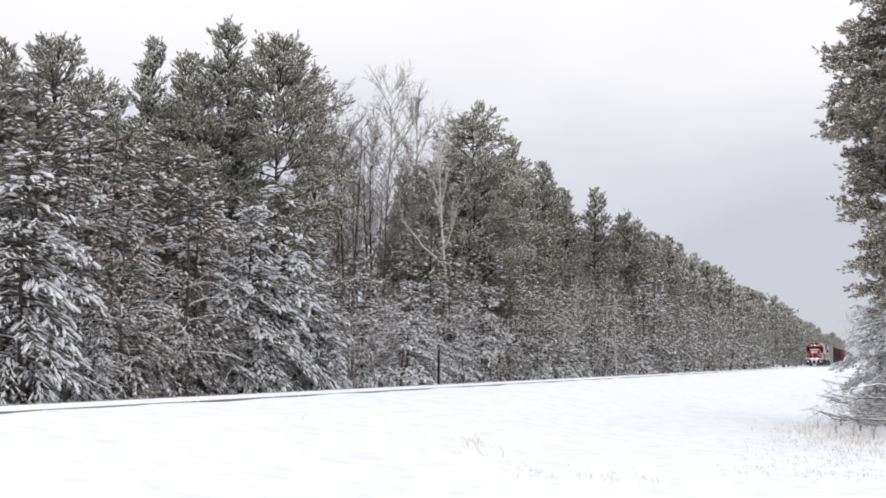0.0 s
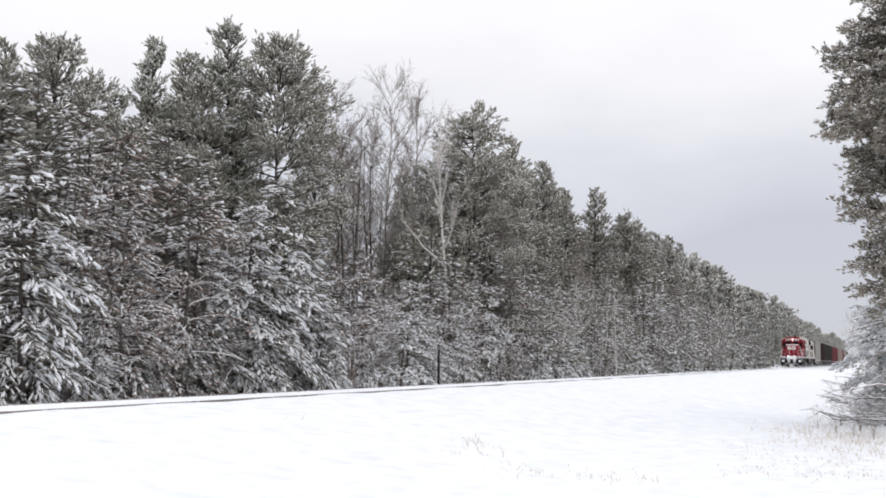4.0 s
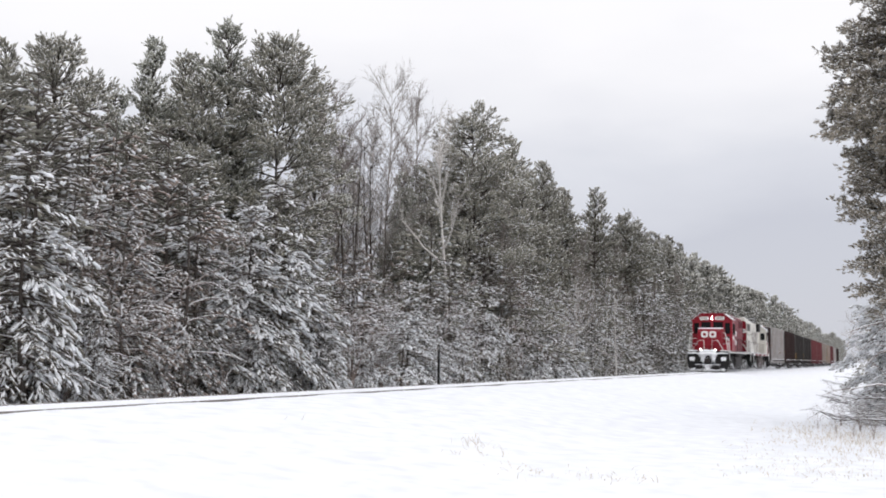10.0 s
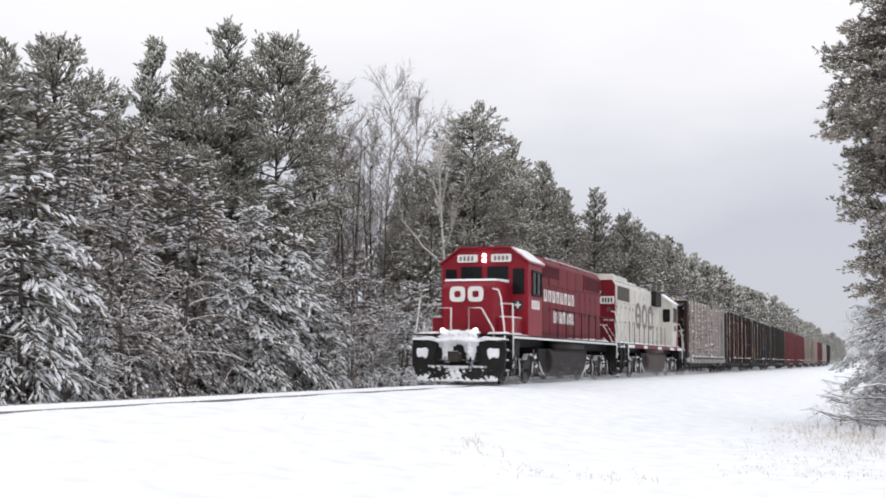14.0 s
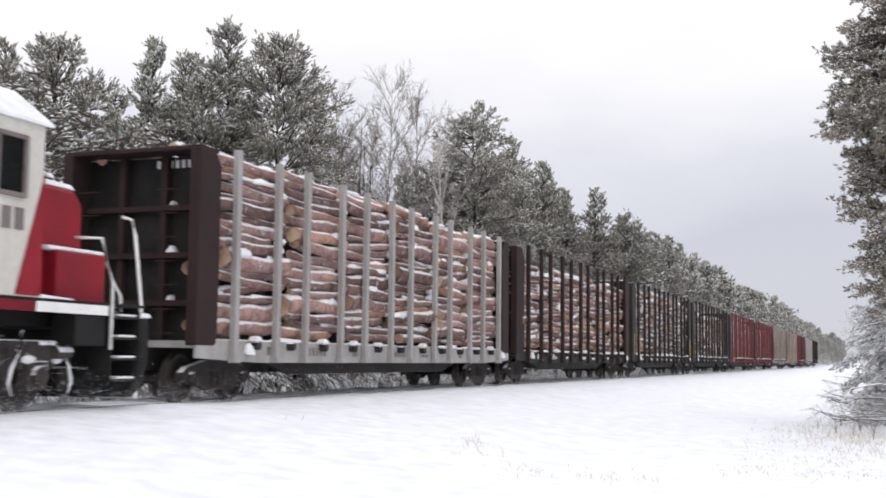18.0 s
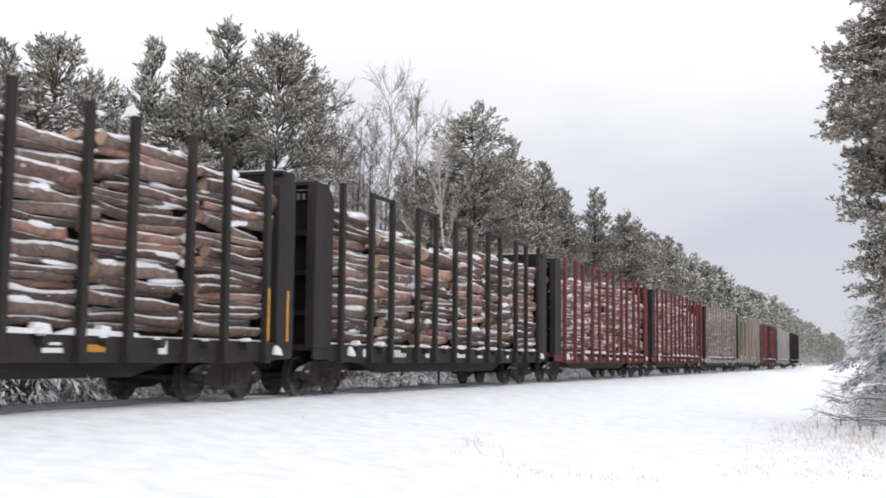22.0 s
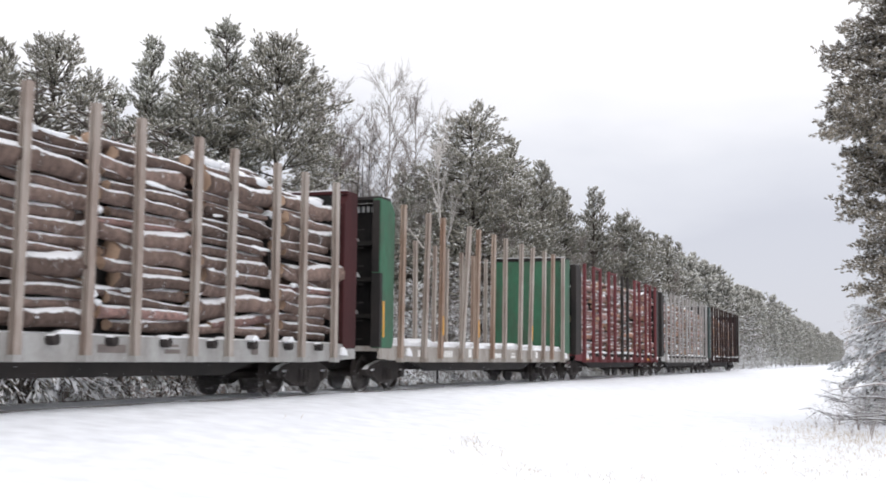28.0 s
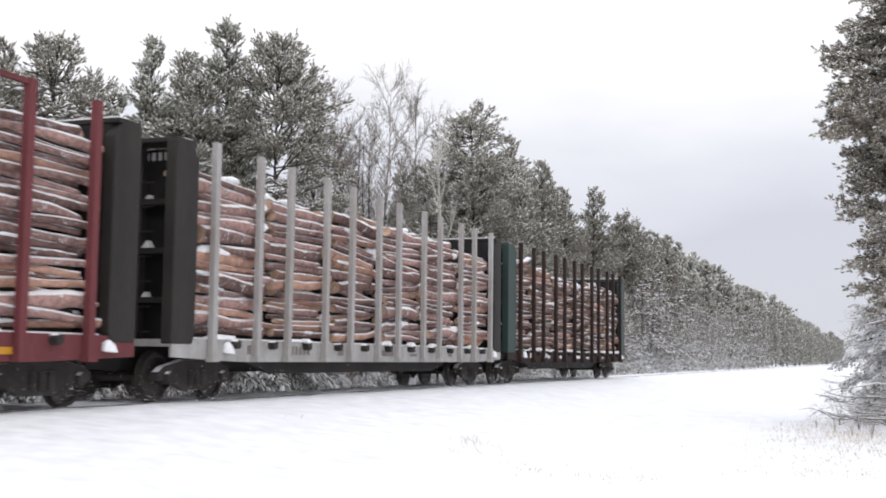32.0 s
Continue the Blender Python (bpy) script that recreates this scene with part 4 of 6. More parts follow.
def wheelset(r, parent, y, gauge=0.7525):
    ax = part("wheelset", Geo().tube([(-gauge - 0.05, 0, 0), (gauge + 0.05, 0, 0)], 0.085, 8), M["steel"], parent)
    ax.matrix_parent_inverse = Matrix.Translation((0, y, r))
    axles.append((r, ax))
    for s in (-1, 1):
        a = s * gauge
        o = s * 0.065
        # tread, flange, dished web
        prof = [(a - o, r + 0.028), (a - o * 0.55, r + 0.026), (a - o * 0.4, r), (a + o, r - 0.012), (a + o, r - 0.075), (a + o * 0.3, r - 0.10), (a + o * 0.3, 0.15), (a + o * 1.3, 0.12), (a + o * 1.3, 0.0)]
        g = Geo()
        n = 20
        v = [(p, q * math.cos(2 * math.pi * k / n), q * math.sin(2 * math.pi * k / n)) for p, q in prof for k in range(n)]
        f = [(i * n + k, i * n + (k + 1) % n, (i + 1) * n + (k + 1) % n, (i + 1) * n + k) for i in range(len(prof) - 1) for k in range(n)]
        back = len(v)
        v.append((a - o, 0, 0))
        f += [(back, (k + 1) % n, k) for k in range(n)]
        g.add(v, f)
        part("wheel", g, M["steel"], ax, smooth=False)
    return ax


def loco_truck(parent, y):
    t = part("truck", Geo().box(-0.62, 0.62, -0.35, 0.35, 0.55, 0.95), M["truck"], parent, bevel=0.02)
    t.location = (0, y, 0)
    for s in (-1, 1):
        x = s * 1.02
        g = Geo()
        g.prism([(-2.0, 0.92), (-1.75, 1.02), (-0.6, 1.02), (-0.35, 0.82), (0.35, 0.82), (0.6, 1.02), (1.75, 1.02), (2.0, 0.92), (2.0, 0.78), (1.72, 0.66),
                 (1.05, 0.66), (0.7, 0.48), (-0.7, 0.48), (-1.05, 0.66), (-1.72, 0.66), (-2.0, 0.78)], x - 0.09, x + 0.09, "x")
        part("side_frame", g, M["truck"], t, bevel=0.015)
        for wy in (-1.37, 1.37):
            j = Geo().box(x - 0.11 + s * 0.03, x + 0.11 + s * 0.05, wy - 0.2, wy + 0.2, 0.30, 0.72).tube([(x + s * 0.05, wy, 0.51), (x + s * 0.22, wy, 0.51)], 0.15, 10)
            part("journal_box", j, M["truck"], t, bevel=0.01)
            b = Geo().tube([(x + s * 0.16, wy - 0.62, 0.85), (x + s * 0.16, wy - 0.30, 0.85)], 0.10, 8)
            b2 = Geo().tube([(x + s * 0.14, wy - 0.62, 0.9), (x + s * 0.14, wy - 0.66, 0.28)], 0.035, 6)
            b3 = Geo().tube([(x + s * 0.12, wy + 0.60, 0.9), (x + s * 0.12, wy + 0.64, 0.28)], 0.035, 6)
            b4 = Geo().box(*sorted((x + s * 0.02, x + s * 0.10)), wy - 0.70, wy - 0.56, 0.3, 0.6)
            part("brake_lever", b3, M["truck"], t)
            part("brake_shoe", b4, M["truck"], t)
            part("brake_cylinder", b, M["truck"], t)
            part("brake_lever", b2, M["truck"], t)
            for k in (-1, 1):
                part("spring", Geo().tube([(x + s * 0.05, wy + k * 0.33, 0.6), (x + s * 0.05, wy + k * 0.33, 0.92)], 0.075, 8), M["truck"], t)
            rg, sn = random.Random(int(wy * 10 + y * 7 + s)), Geo()
            for q in range(5):
                sn.ball((x + s * rg.uniform(0.08, 0.16), wy + rg.uniform(-0.75, 0.75), rg.choice((0.74, 0.98, 0.52, 0.34))), rg.uniform(0.03, 0.06), 0.6, rg.uniform(1.5, 4.0), rg.uniform(0.5, 1.6), 6)
            tagged(part("snow_crust", sn, M["packed"], t, "packed snow clinging to the truck", smooth=True), kind="stuff")
            for k in (-1, 1):
                # sand pipe that curves down to the wheel, snow on its upper side
                line = [(x + s * 0.17, wy + k * (0.40 + a), z) for a, z in ((0.0, 1.15), (0.05, 0.86), (0.20, 0.62), (0.26, 0.40), (0.18, 0.22))]
                sp = part("sand_pipe", Geo().tube(line, 0.022, 6), M["under"], t, smooth=True)
                part("pipe_snow", Geo().tube([(a + s * 0.02, b, c + 0.01) for a, b, c in line[1:]], [0.008, 0.026, 0.024, 0.006], 5), M["packed"], sp, smooth=True)
        g = Geo()
        for k in range(6):
            g.box(x - 0.05, x + 0.14 * s + 0.07, -0.34, 0.34, 0.52 + 0.05 * k, 0.55 + 0.05 * k)
        part("leaf_spring", g, M["truck"], t)
    for wy in (-1.37, 1.37):
        wheelset(0.51, t, wy)
    return t


def rail_run(parent, pts, mat, r=0.019, name="handrail"):
    return part(name, Geo().tube(pts, r, 6), mat, parent, smooth=True)


def end_steps(body_mat, rail_mat, parent, y, d):
    """Pilot, steps, coupler and end rails at one end; d: -1 or 1 outward."""
    def yy(a):
        return y + d * a
    part("pilot", Geo().box(-0.8, 0.8, min(yy(-0.12), yy(-0.04)), max(yy(-0.12), yy(-0.04)), 0.62, 1.45), M["black"], parent, bevel=0.01)
    for s in (-1, 1):
        cb = part("corner_box", Geo().prism([(s * 0.66, 1.30), (s * 0.80, 1.42), (s * 1.53, 1.44), (s * 1.57, 1.05), (s * 1.55, 0.70), (s * 1.46, 0.38), (s * 1.30, 0.15), (s * 0.60, 0.15), (s * 0.62, 0.55), (s * 0.80, 0.80)], *sorted((yy(-0.14), yy(0.10)))), M["black"], parent, "black corner step box curving into the plough", bevel=0.06)
        rgs, ledge = random.Random(int(7 * s + y)), []
        for q in range(15):
            ledge.append((s * (0.62 + 0.05 * q), 0.24 + rgs.uniform(-0.04, 0.10) * (0 < q < 14)))
        part("snow_skirt", Geo().prism([(s * 0.62, 0.13), (s * 1.32, 0.13)] + ledge[::-1], *sorted((yy(0.06), yy(0.15)))), M["packed"], cb, "snow caked along the plough's foot")
        part("snow_rim", Geo().prism([(s * 0.74, 1.36), (s * 1.0, 1.40), (s * 1.3, 1.39), (s * 1.54, 1.41), (s * 1.52, 1.48), (s * 1.2, 1.49), (s * 0.9, 1.52), (s * 0.72, 1.46)], *sorted((yy(-0.10), yy(0.15)))), M["packed"], cb, "ridge of snow along the step box", bevel=0.02)
        part("snow_plug", Geo().prism([(s * 0.98, 1.10), (s * 1.08, 1.17), (s * 1.22, 1.13), (s * 1.37, 1.15), (s * 1.39, 0.98), (s * 1.34, 0.84), (s * 1.18, 0.88), (s * 1.06, 0.80), (s * 1.00, 0.93)], *sorted((yy(0.05), yy(0.13)))), M["packed"], cb, "snow packed in the step opening", bevel=0.03)
    part("footboard", Geo().box(-0.66, 0.66, min(yy(-0.04), yy(0.10)), max(yy(-0.04), yy(0.10)), 0.74, 0.78).box(-1.35, -1.28, min(yy(-0.1), yy(-0.02)), max(yy(-0.1), yy(-0.02)), 0.3, 0.7)
         .box(1.28, 1.35, min(yy(-0.1), yy(-0.02)), max(yy(-0.1), yy(-0.02)), 0.3, 0.7), M["under"], parent, bevel=0.01)
    c = Geo().box(-0.14, 0.14, min(yy(0), yy(0.3)), max(yy(0), yy(0.3)), 0.78, 1.0).box(-0.2, 0.16, min(yy(0.3), yy(0.46)), max(yy(0.3), yy(0.46)), 0.72, 1.06)
    part("coupler", c, M["under"], parent, bevel=0.03)
    for s in (-1, 1):
        for k in range(4):
            x0, x1 = sorted((s * 1.50, s * (1.08 - 0.02 * k)))
            y0, y1 = sorted((yy(-0.14), yy(-0.80)))
            z = 0.42 + 0.32 * k
            part("step", Geo().box(x0, x1, y0, y1, z, z + 0.035), M["under"], parent)
        for q in (-0.12, -0.82):
            y0, y1 = sorted((yy(q), yy(q - 0.02)))
            part("step_side", Geo().box(*sorted((s * 1.1, s * 1.52)), y0, y1, 0.40, 1.5), M["black"], parent)
        rail_run(parent, [(s * 1.5, yy(-0.08), 0.95), (s * 1.5, yy(-0.08), 1.62), (s * 1.36, yy(-0.10), 2.72), (s * 1.28, yy(-0.1), 2.98), (s * 1.1, yy(-0.1), 3.02)], rail_mat, 0.028)
        rail_run(parent, [(s * 1.53, yy(-0.86), 0.9), (s * 1.53, yy(-0.86), 1.9), (s * 1.45, yy(-1.05), 2.58), (s * 1.0, yy(-1.10), 2.6)], rail_mat, 0.028)
        rail_run(parent, [(s * 0.30, yy(-0.1), 1.6), (s * 0.30, yy(-0.1), 2.42), (s * 0.72, yy(-0.1), 2.42), (s * 1.12, yy(-0.1), 1.75), (s * 1.16, yy(-0.1), 0.95)], rail_mat, 0.026)
        part("air_hose", Geo().tube([(s * 0.42, yy(-0.02), 0.95), (s * 0.44, yy(0.16), 0.7), (s * 0.42, yy(0.2), 0.45)], 0.028, 6), M["black"], parent, smooth=True)
    for q in (-1, 1):
        z0 = 0.12
        pl = Geo().add([(0, yy(0.42), z0), (q * 1.0, yy(0.16), z0), (q * 0.98, yy(0.08), 0.56), (0, yy(0.16), 0.60),
                        (0, yy(0.36), z0), (q * 1.0, yy(0.10), z0), (q * 0.98, yy(0.02), 0.56), (0, yy(0.10), 0.60)],
                       [(0, 1, 2, 3), (7, 6, 5, 4), (0, 4, 5, 1), (1, 5, 6, 2), (2, 6, 7, 3), (3, 7, 4, 0)])
        part("plough_blade", pl, M["black"], parent, "black plough blade streaked with snow")
    rg, sn = random.Random(int(y * 10)), Geo()

    # a crust over the pilot: a drift round the coupler, a ridge above it and arms along the corner boxes
    cols, lines = 76, 36
    grid, deep = [], []
    for a in range(lines):
        for b in range(cols):
            x, z = -1.52 + 3.04 * b / (cols - 1), 0.62 + 1.18 * a / (lines - 1)
            w = 0.5 * math.sin(13 * x + 5 * math.sin(7 * z)) * math.sin(11 * z + 3 * math.sin(6 * x)) + 0.5 * math.sin(29 * x + 17 * z) * math.sin(23 * z - 9 * x) + rg.uniform(-0.3, 0.3)
            u = 0.27 * math.exp(-(x / 0.62) ** 2 - ((z - 1.38) / 0.22) ** 2) - 0.16 * math.exp(-(x / 0.17) ** 2 - ((z - 1.22) / 0.13) ** 2)
            u += 0.20 * math.exp(-((abs(x) - 0.40) / 0.15) ** 2 - ((z - 1.02) / 0.34) ** 2)
            u += 0.13 * math.exp(-((z - 1.62) / 0.09) ** 2 - (x / 0.75) ** 4) + 0.15 * math.exp(-((z - 1.40 + 0.05 * abs(x)) / 0.055) ** 2 - (x / 1.45) ** 8)
            u += 0.05 * w - 0.055
            deep.append(u)
            grid.append((x, yy(-0.05 + u), z))
    at = len(sn.v)
    sn.v += grid
    for a in range(lines - 1):
        for b in range(cols - 1):
            q = (a * cols + b, a * cols + b + 1, (a + 1) * cols + b + 1, (a + 1) * cols + b)
            if max(deep[k] for k in q) > 0.03:
                sn.f.append(tuple(at + k for k in q))
                sn.mi.append(0)
    # ragged patches on the plough: along its top and foot, and down its middle
    cols, lines, grid, deep = 56, 16, [], []
    for a in range(lines):
        for b in range(cols):
            x, v = -0.98 + 1.96 * b / (cols - 1), a / (lines - 1)
            side = abs(x)
            face = (0.42 * (1 - v) + 0.16 * v) * (1 - side) + (0.16 * (1 - v) + 0.08 * v) * side
            w = math.sin(9 * x + 4 * math.sin(11 * v)) * math.sin(13 * v + 5 * math.sin(5 * x + 1)) + 0.6 * math.sin(31 * x + 9 * v) + rg.uniform(-0.5, 0.5)
            u = 0.10 * math.exp(-((v - 0.97) / 0.10) ** 2) + 0.09 * math.exp(-((v - 0.05) / 0.09) ** 2) + 0.09 * math.exp(-(x / 0.33) ** 2) + 0.05 * w - 0.045
            deep.append(u)
            grid.append((x, yy(face + min(u, 0.12)), 0.12 + 0.48 * v))
    at = len(sn.v)
    sn.v += grid
    for a in range(lines - 1):
        for b in range(cols - 1):
            q = (a * cols + b, a * cols + b + 1, (a + 1) * cols + b + 1, (a + 1) * cols + b)
            if max(deep[k] for k in q) > 0.012:
                sn.f.append(tuple(at + k for k in q))
                sn.mi.append(0)
    tagged(part("snow_crust", sn, M["packed"], parent, "packed snow caked on the pilot", smooth=True), kind="stuff")
    for s in (-1, 1):
        for k in range(4):
            part("tread_snow", Geo().box(*sorted((s * 1.48, s * 1.12)), *sorted((yy(-0.16), yy(-0.6))), 0.456 + 0.32 * k, 0.49 + 0.32 * k), M["packed"], parent, bevel=0.012)


def locomotive(label, body, nose, roof, rails, sill_a, sill_b, scheme):
    """A four-axle road switcher, nose towards -y, frame from -8.55 to 8.55."""
    t = thing("diesel_locomotive", label, "locomotive", "locomotives of the train")
    part("frame", Geo().box(-0.95, 0.95, -8.5, 8.5, 1.22, 1.56), M["black"], t, bevel=0.01)
    part("deck", Geo().box(-1.53, 1.53, -8.55, 8.55, 1.56, 1.60), M["black"], t)
    drift = random.Random(len(label))
    for s in (-1, 1):
        y0 = -8.5
        while y0 < 8.2:
            y1 = min(8.5, y0 + drift.uniform(0.5, 1.8))
            if drift.random() < 0.75:
                hi = drift.uniform(1.62, 1.70)
                part("walkway_snow", Geo().prism([(y0, 1.60), (y1, 1.60), (y1 - 0.05, 1.615), (0.6 * y1 + 0.4 * y0, hi), (y0 + 0.1, 1.62)], *sorted((s * 0.9, s * 1.525)), "x"), M["packed"], t, bevel=0.01)
            y0 = y1 + drift.uniform(0.02, 0.2)
    for s in (-1, 1):
        cuts = (-7.6, -6.0, -4.8, -3.54, -0.93, 0.2, 3.06, 3.99, 6.22, 7.6)
        for k in range(9):
            part("sill_panel", Geo().box(*sorted((s * 1.50, s * 1.54)), cuts[k], cuts[k + 1] - 0.004, 1.485 if scheme == "red" else 1.41, 1.555), M[sill_a if k % 2 else sill_b], t)
        if scheme == "red":
            part("sill_stripe", Geo().box(*sorted((s * 1.541, s * 1.545)), -7.6, 7.6, 1.505, 1.54), M["white"], t, "thin white sill stripe")
    # long hood
    hood = Geo().prism([(-0.86, 1.6), (0.86, 1.6), (0.86, 4.37), (0.70, 4.60), (-0.70, 4.60), (-0.86, 4.37)], -4.36, 7.35)
    h = part("long_hood", hood, M[body], t, bevel=0.03)
    for s in (-1, 1):
        x0, x1 = sorted((s * 0.855, s * 0.885))
        for k in range(11):
            y0 = -2.9 + k * 0.92
            part("door", Geo().box(x0, x1, y0 + 0.02, y0 + 0.90, 1.78, 3.55), M[body], h, bevel=0.008)
            part("latch", Geo().box(*sorted((s * 0.885, s * 0.905)), y0 + 0.78, y0 + 0.83, 2.6, 2.72).box(*sorted((s * 0.885, s * 0.9)), y0 + 0.78, y0 + 0.83, 3.3, 3.4), M["black"], h)
        for k in range(12):
            part("door_seam", Geo().box(*sorted((s * 0.858, s * 0.872)), -2.9 + k * 0.92 - 0.014, -2.9 + k * 0.92 + 0.014, 1.76, 3.57), M["letter" if scheme == "cream" else "black"], h)
        for k in range(4):
            y0 = -1.1 + k * 1.32
            part("panel", Geo().box(x0, x1, y0, y0 + 1.29, 3.60, 4.33), M[body], h, bevel=0.008)
        lo, hi = (3.66, 4.33) if scheme == "cream" else (3.74, 4.30)
        gr = Geo().box(x0, x1, 4.28, 7.12, lo, hi)
        part("radiator_grille", gr, M["mesh" if scheme == "cream" else "mesh_red"], h, "dark radiator screen")
        fr = Geo().box(*sorted((s * 0.86, s * 0.90)), 4.22, 7.18, hi, 4.37).box(*sorted((s * 0.86, s * 0.90)), 4.22, 7.18, lo - 0.07, lo)
        fr.box(*sorted((s * 0.86, s * 0.90)), 4.22, 4.28, lo, hi).box(*sorted((s * 0.86, s * 0.90)), 7.12, 7.18, lo, hi)
        part("grille_frame", fr, M[body], h)
        if scheme == "cream":
            part("air_intake", Geo().box(*sorted((s * 0.84, s * 1.12)), -3.3, -1.65, 3.78, 4.56), M["black"], h, "dark air intake screen", bevel=0.02)
        else:
            part("air_intake", Geo().box(*sorted((s * 0.86, s * 0.892)), -2.0, 0.3, 3.86, 4.30), M["mesh_red"], h, "dark red air intake screen", bevel=0.01)
    part("fan_housing", Geo().box(-0.62, 0.62, 1.2, 3.4, 4.58, 4.74), M[roof], h, bevel=0.03)
    if scheme == "cream":
        part("radiator_cowl", Geo().prism([(3.7, 4.59), (6.95, 4.59), (6.85, 4.84), (3.9, 4.88), (3.72, 4.8)], -0.66, 0.66, "x"), M["cream"], h, "pale raised radiator cowl", bevel=0.03)
    for y in (4.9, 6.3):
        z = 4.80 if scheme == "cream" else 4.59
        part("radiator_fan", Geo().tube([(0, y, z), (0, y, z + 0.12)], 0.6, 18), M[roof], h)
    for y in (-1.3, 0.9, 1.05, 3.6):
        part("roof_seam", Geo().prism([(-0.875, 4.36), (-0.71, 4.615), (0.71, 4.615), (0.875, 4.36), (0.86, 4.34), (0.69, 4.59), (-0.69, 4.59), (-0.86, 4.34)], y, y + 0.03), M[body], h)
    part("exhaust_outlet", Geo().box(-0.2, 0.2, -0.4, 0.3, 4.58, 4.84), M["black"], h, bevel=0.02)
    part("horn", Geo().tube([(0.2, -3.6, 4.68), (0.2, -4.1, 4.72)], [0.04, 0.08], 8), M["black"], h)
    # cab
    cab = Geo().prism([(-1.54, 1.6), (1.54, 1.6), (1.54, 4.02), (0.85, 4.54), (-0.85, 4.54), (-1.54, 4.02)], -6.05, -4.35)
    c = part("cab", cab, M[body if scheme == "cream" else nose], t, bevel=0.02)
    part("cab_roof", Geo().prism([(-1.60, 4.00), (-1.56, 4.00), (-0.86, 4.535), (0.86, 4.535), (1.56, 4.00), (1.60, 4.00), (1.60, 4.05), (0.88, 4.59), (-0.88, 4.59), (-1.60, 4.05)], -6.15, -4.22),
         M["packed" if scheme == "cream" else "red_nose"], c, "cab roof under fresh snow" if scheme == "cream" else "", bevel=0.012)
    if scheme == "red":
        for s in (-1, 1):
            part("roof_snow", Geo().prism([(s * 0.95, 4.545), (s * 1.57, 4.08), (s * 1.59, 4.11), (s * 0.96, 4.58)], -6.02, -4.24), M["packed"], c, "snow on the sloping cab roof")
    for s in (-1, 1):
        x0, x1 = sorted((s * 1.535, s * 1.556))
        w = part("side_window", Geo().box(x0, x1, -5.6, -4.6, 3.0, 3.74), M["glass"], c, "dark cab side window")
        fx0, fx1 = sorted((s * 1.54, s * 1.59))
        part("window_frame", Geo().box(fx0, fx1, -5.67, -5.6, 2.94, 3.80).box(fx0, fx1, -4.6, -4.53, 2.94, 3.80).box(fx0, fx1, -5.6, -4.6, 3.74, 3.80).box(fx0, fx1, -5.6, -4.6, 2.94, 3.0)
             .box(fx0, fx1, -5.13, -5.08, 3.0, 3.74), M["black" if scheme == "red" else "letter"], w)
        part("rear_window", Geo().prism([(s * 1.0, 3.05), (s * 1.05, 2.98), (s * 1.36, 2.98), (s * 1.41, 3.05), (s * 1.41, 3.64), (s * 1.36, 3.71), (s * 1.05, 3.71), (s * 1.0, 3.64)], -4.36, -4.325), M["glass"], c, "dark rounded cab window", bevel=0.008)
        for k in range(4):
            part("number_bar", Geo().box(x0, x1 - 0.008 * (s > 0), -5.66 + 0.25 * k, -5.49 + 0.25 * k, 2.50, 2.80), M["white" if scheme == "red" else "letter"], c)
        part("windshield", Geo().box(*sorted((s * 0.10, s * 0.84)), -6.075, -6.04, 3.42, 3.92), M["glass"], c, "dark windshield")
        part("door_window", Geo().box(*sorted((s * 1.00, s * 1.40)), -6.075, -6.04, 2.98, 3.84), M["glass"], c, "dark front door window")
        part("number_board", Geo().prism([(s * 0.25, 4.11), (s * 0.28, 4.07), (s * 0.92, 4.07), (s * 0.95, 4.11), (s * 0.95, 4.29), (s * 0.92, 4.33), (s * 0.28, 4.33), (s * 0.25, 4.29)], -6.13, -6.04), M["white"], c, "lit white number board")
        for k in range(4):
            part("board_figure", Geo().box(s * 0.615 - 0.26 + 0.14 * k, s * 0.615 - 0.26 + 0.14 * k + 0.08, -6.136, -6.12, 4.12, 4.27), M["letter"], c)
    for z in (4.12, 4.30):
        g = Geo().tube([(0, -6.04, z), (0, -6.15, z)], 0.06, 12)
        part("headlight", g, M["lamp" if scheme == "red" else "dim_lamp"], c, "glowing round headlight" if scheme == "red" else "")
    # short nose
    n = part("short_hood", Geo().prism([(-7.72, 1.6), (-6.0, 1.6), (-6.0, 3.36), (-7.5, 3.34), (-7.72, 3.12)], -0.9, 0.9, "x"), M[nose], t, bevel=0.06)
    part("nose_snow", Geo().prism([(-7.55, 3.335), (-6.02, 3.36), (-6.02, 3.47), (-6.5, 3.44), (-7.45, 3.41)], -0.88, 0.88, "x"), M["packed"], n, "ledge of snow on the nose", bevel=0.02)
    for q in (-1, 1):
        part("hood_snow", Geo().box(*sorted((q * 0.60, q * 0.74)), -1.2, 7.2, 4.602, 4.625), M["packed"], h, "thin snow along the hood's edge")
    for q in (-1, 1) if scheme == "red" else ():
        part("side_locker", Geo().box(*sorted((q * 0.90, q * 1.36)), -7.35, -6.06, 1.6, 2.16), M[nose], n, "red locker beside the nose", bevel=0.03)
        part("locker_snow", Geo().box(*sorted((q * 0.92, q * 1.33)), -7.3, -6.1, 2.16, 2.20), M["packed"], n, bevel=0.012)
    if scheme == "cream":
        part("nose_locker", Geo().box(-1.12, 1.12, -8.05, -6.9, 1.6, 2.36), M[nose], n, bevel=0.03)
        part("nose_snow", Geo().box(-1.10, 1.10, -8.03, -6.72, 2.36, 2.42), M["packed"], n, bevel=0.025)
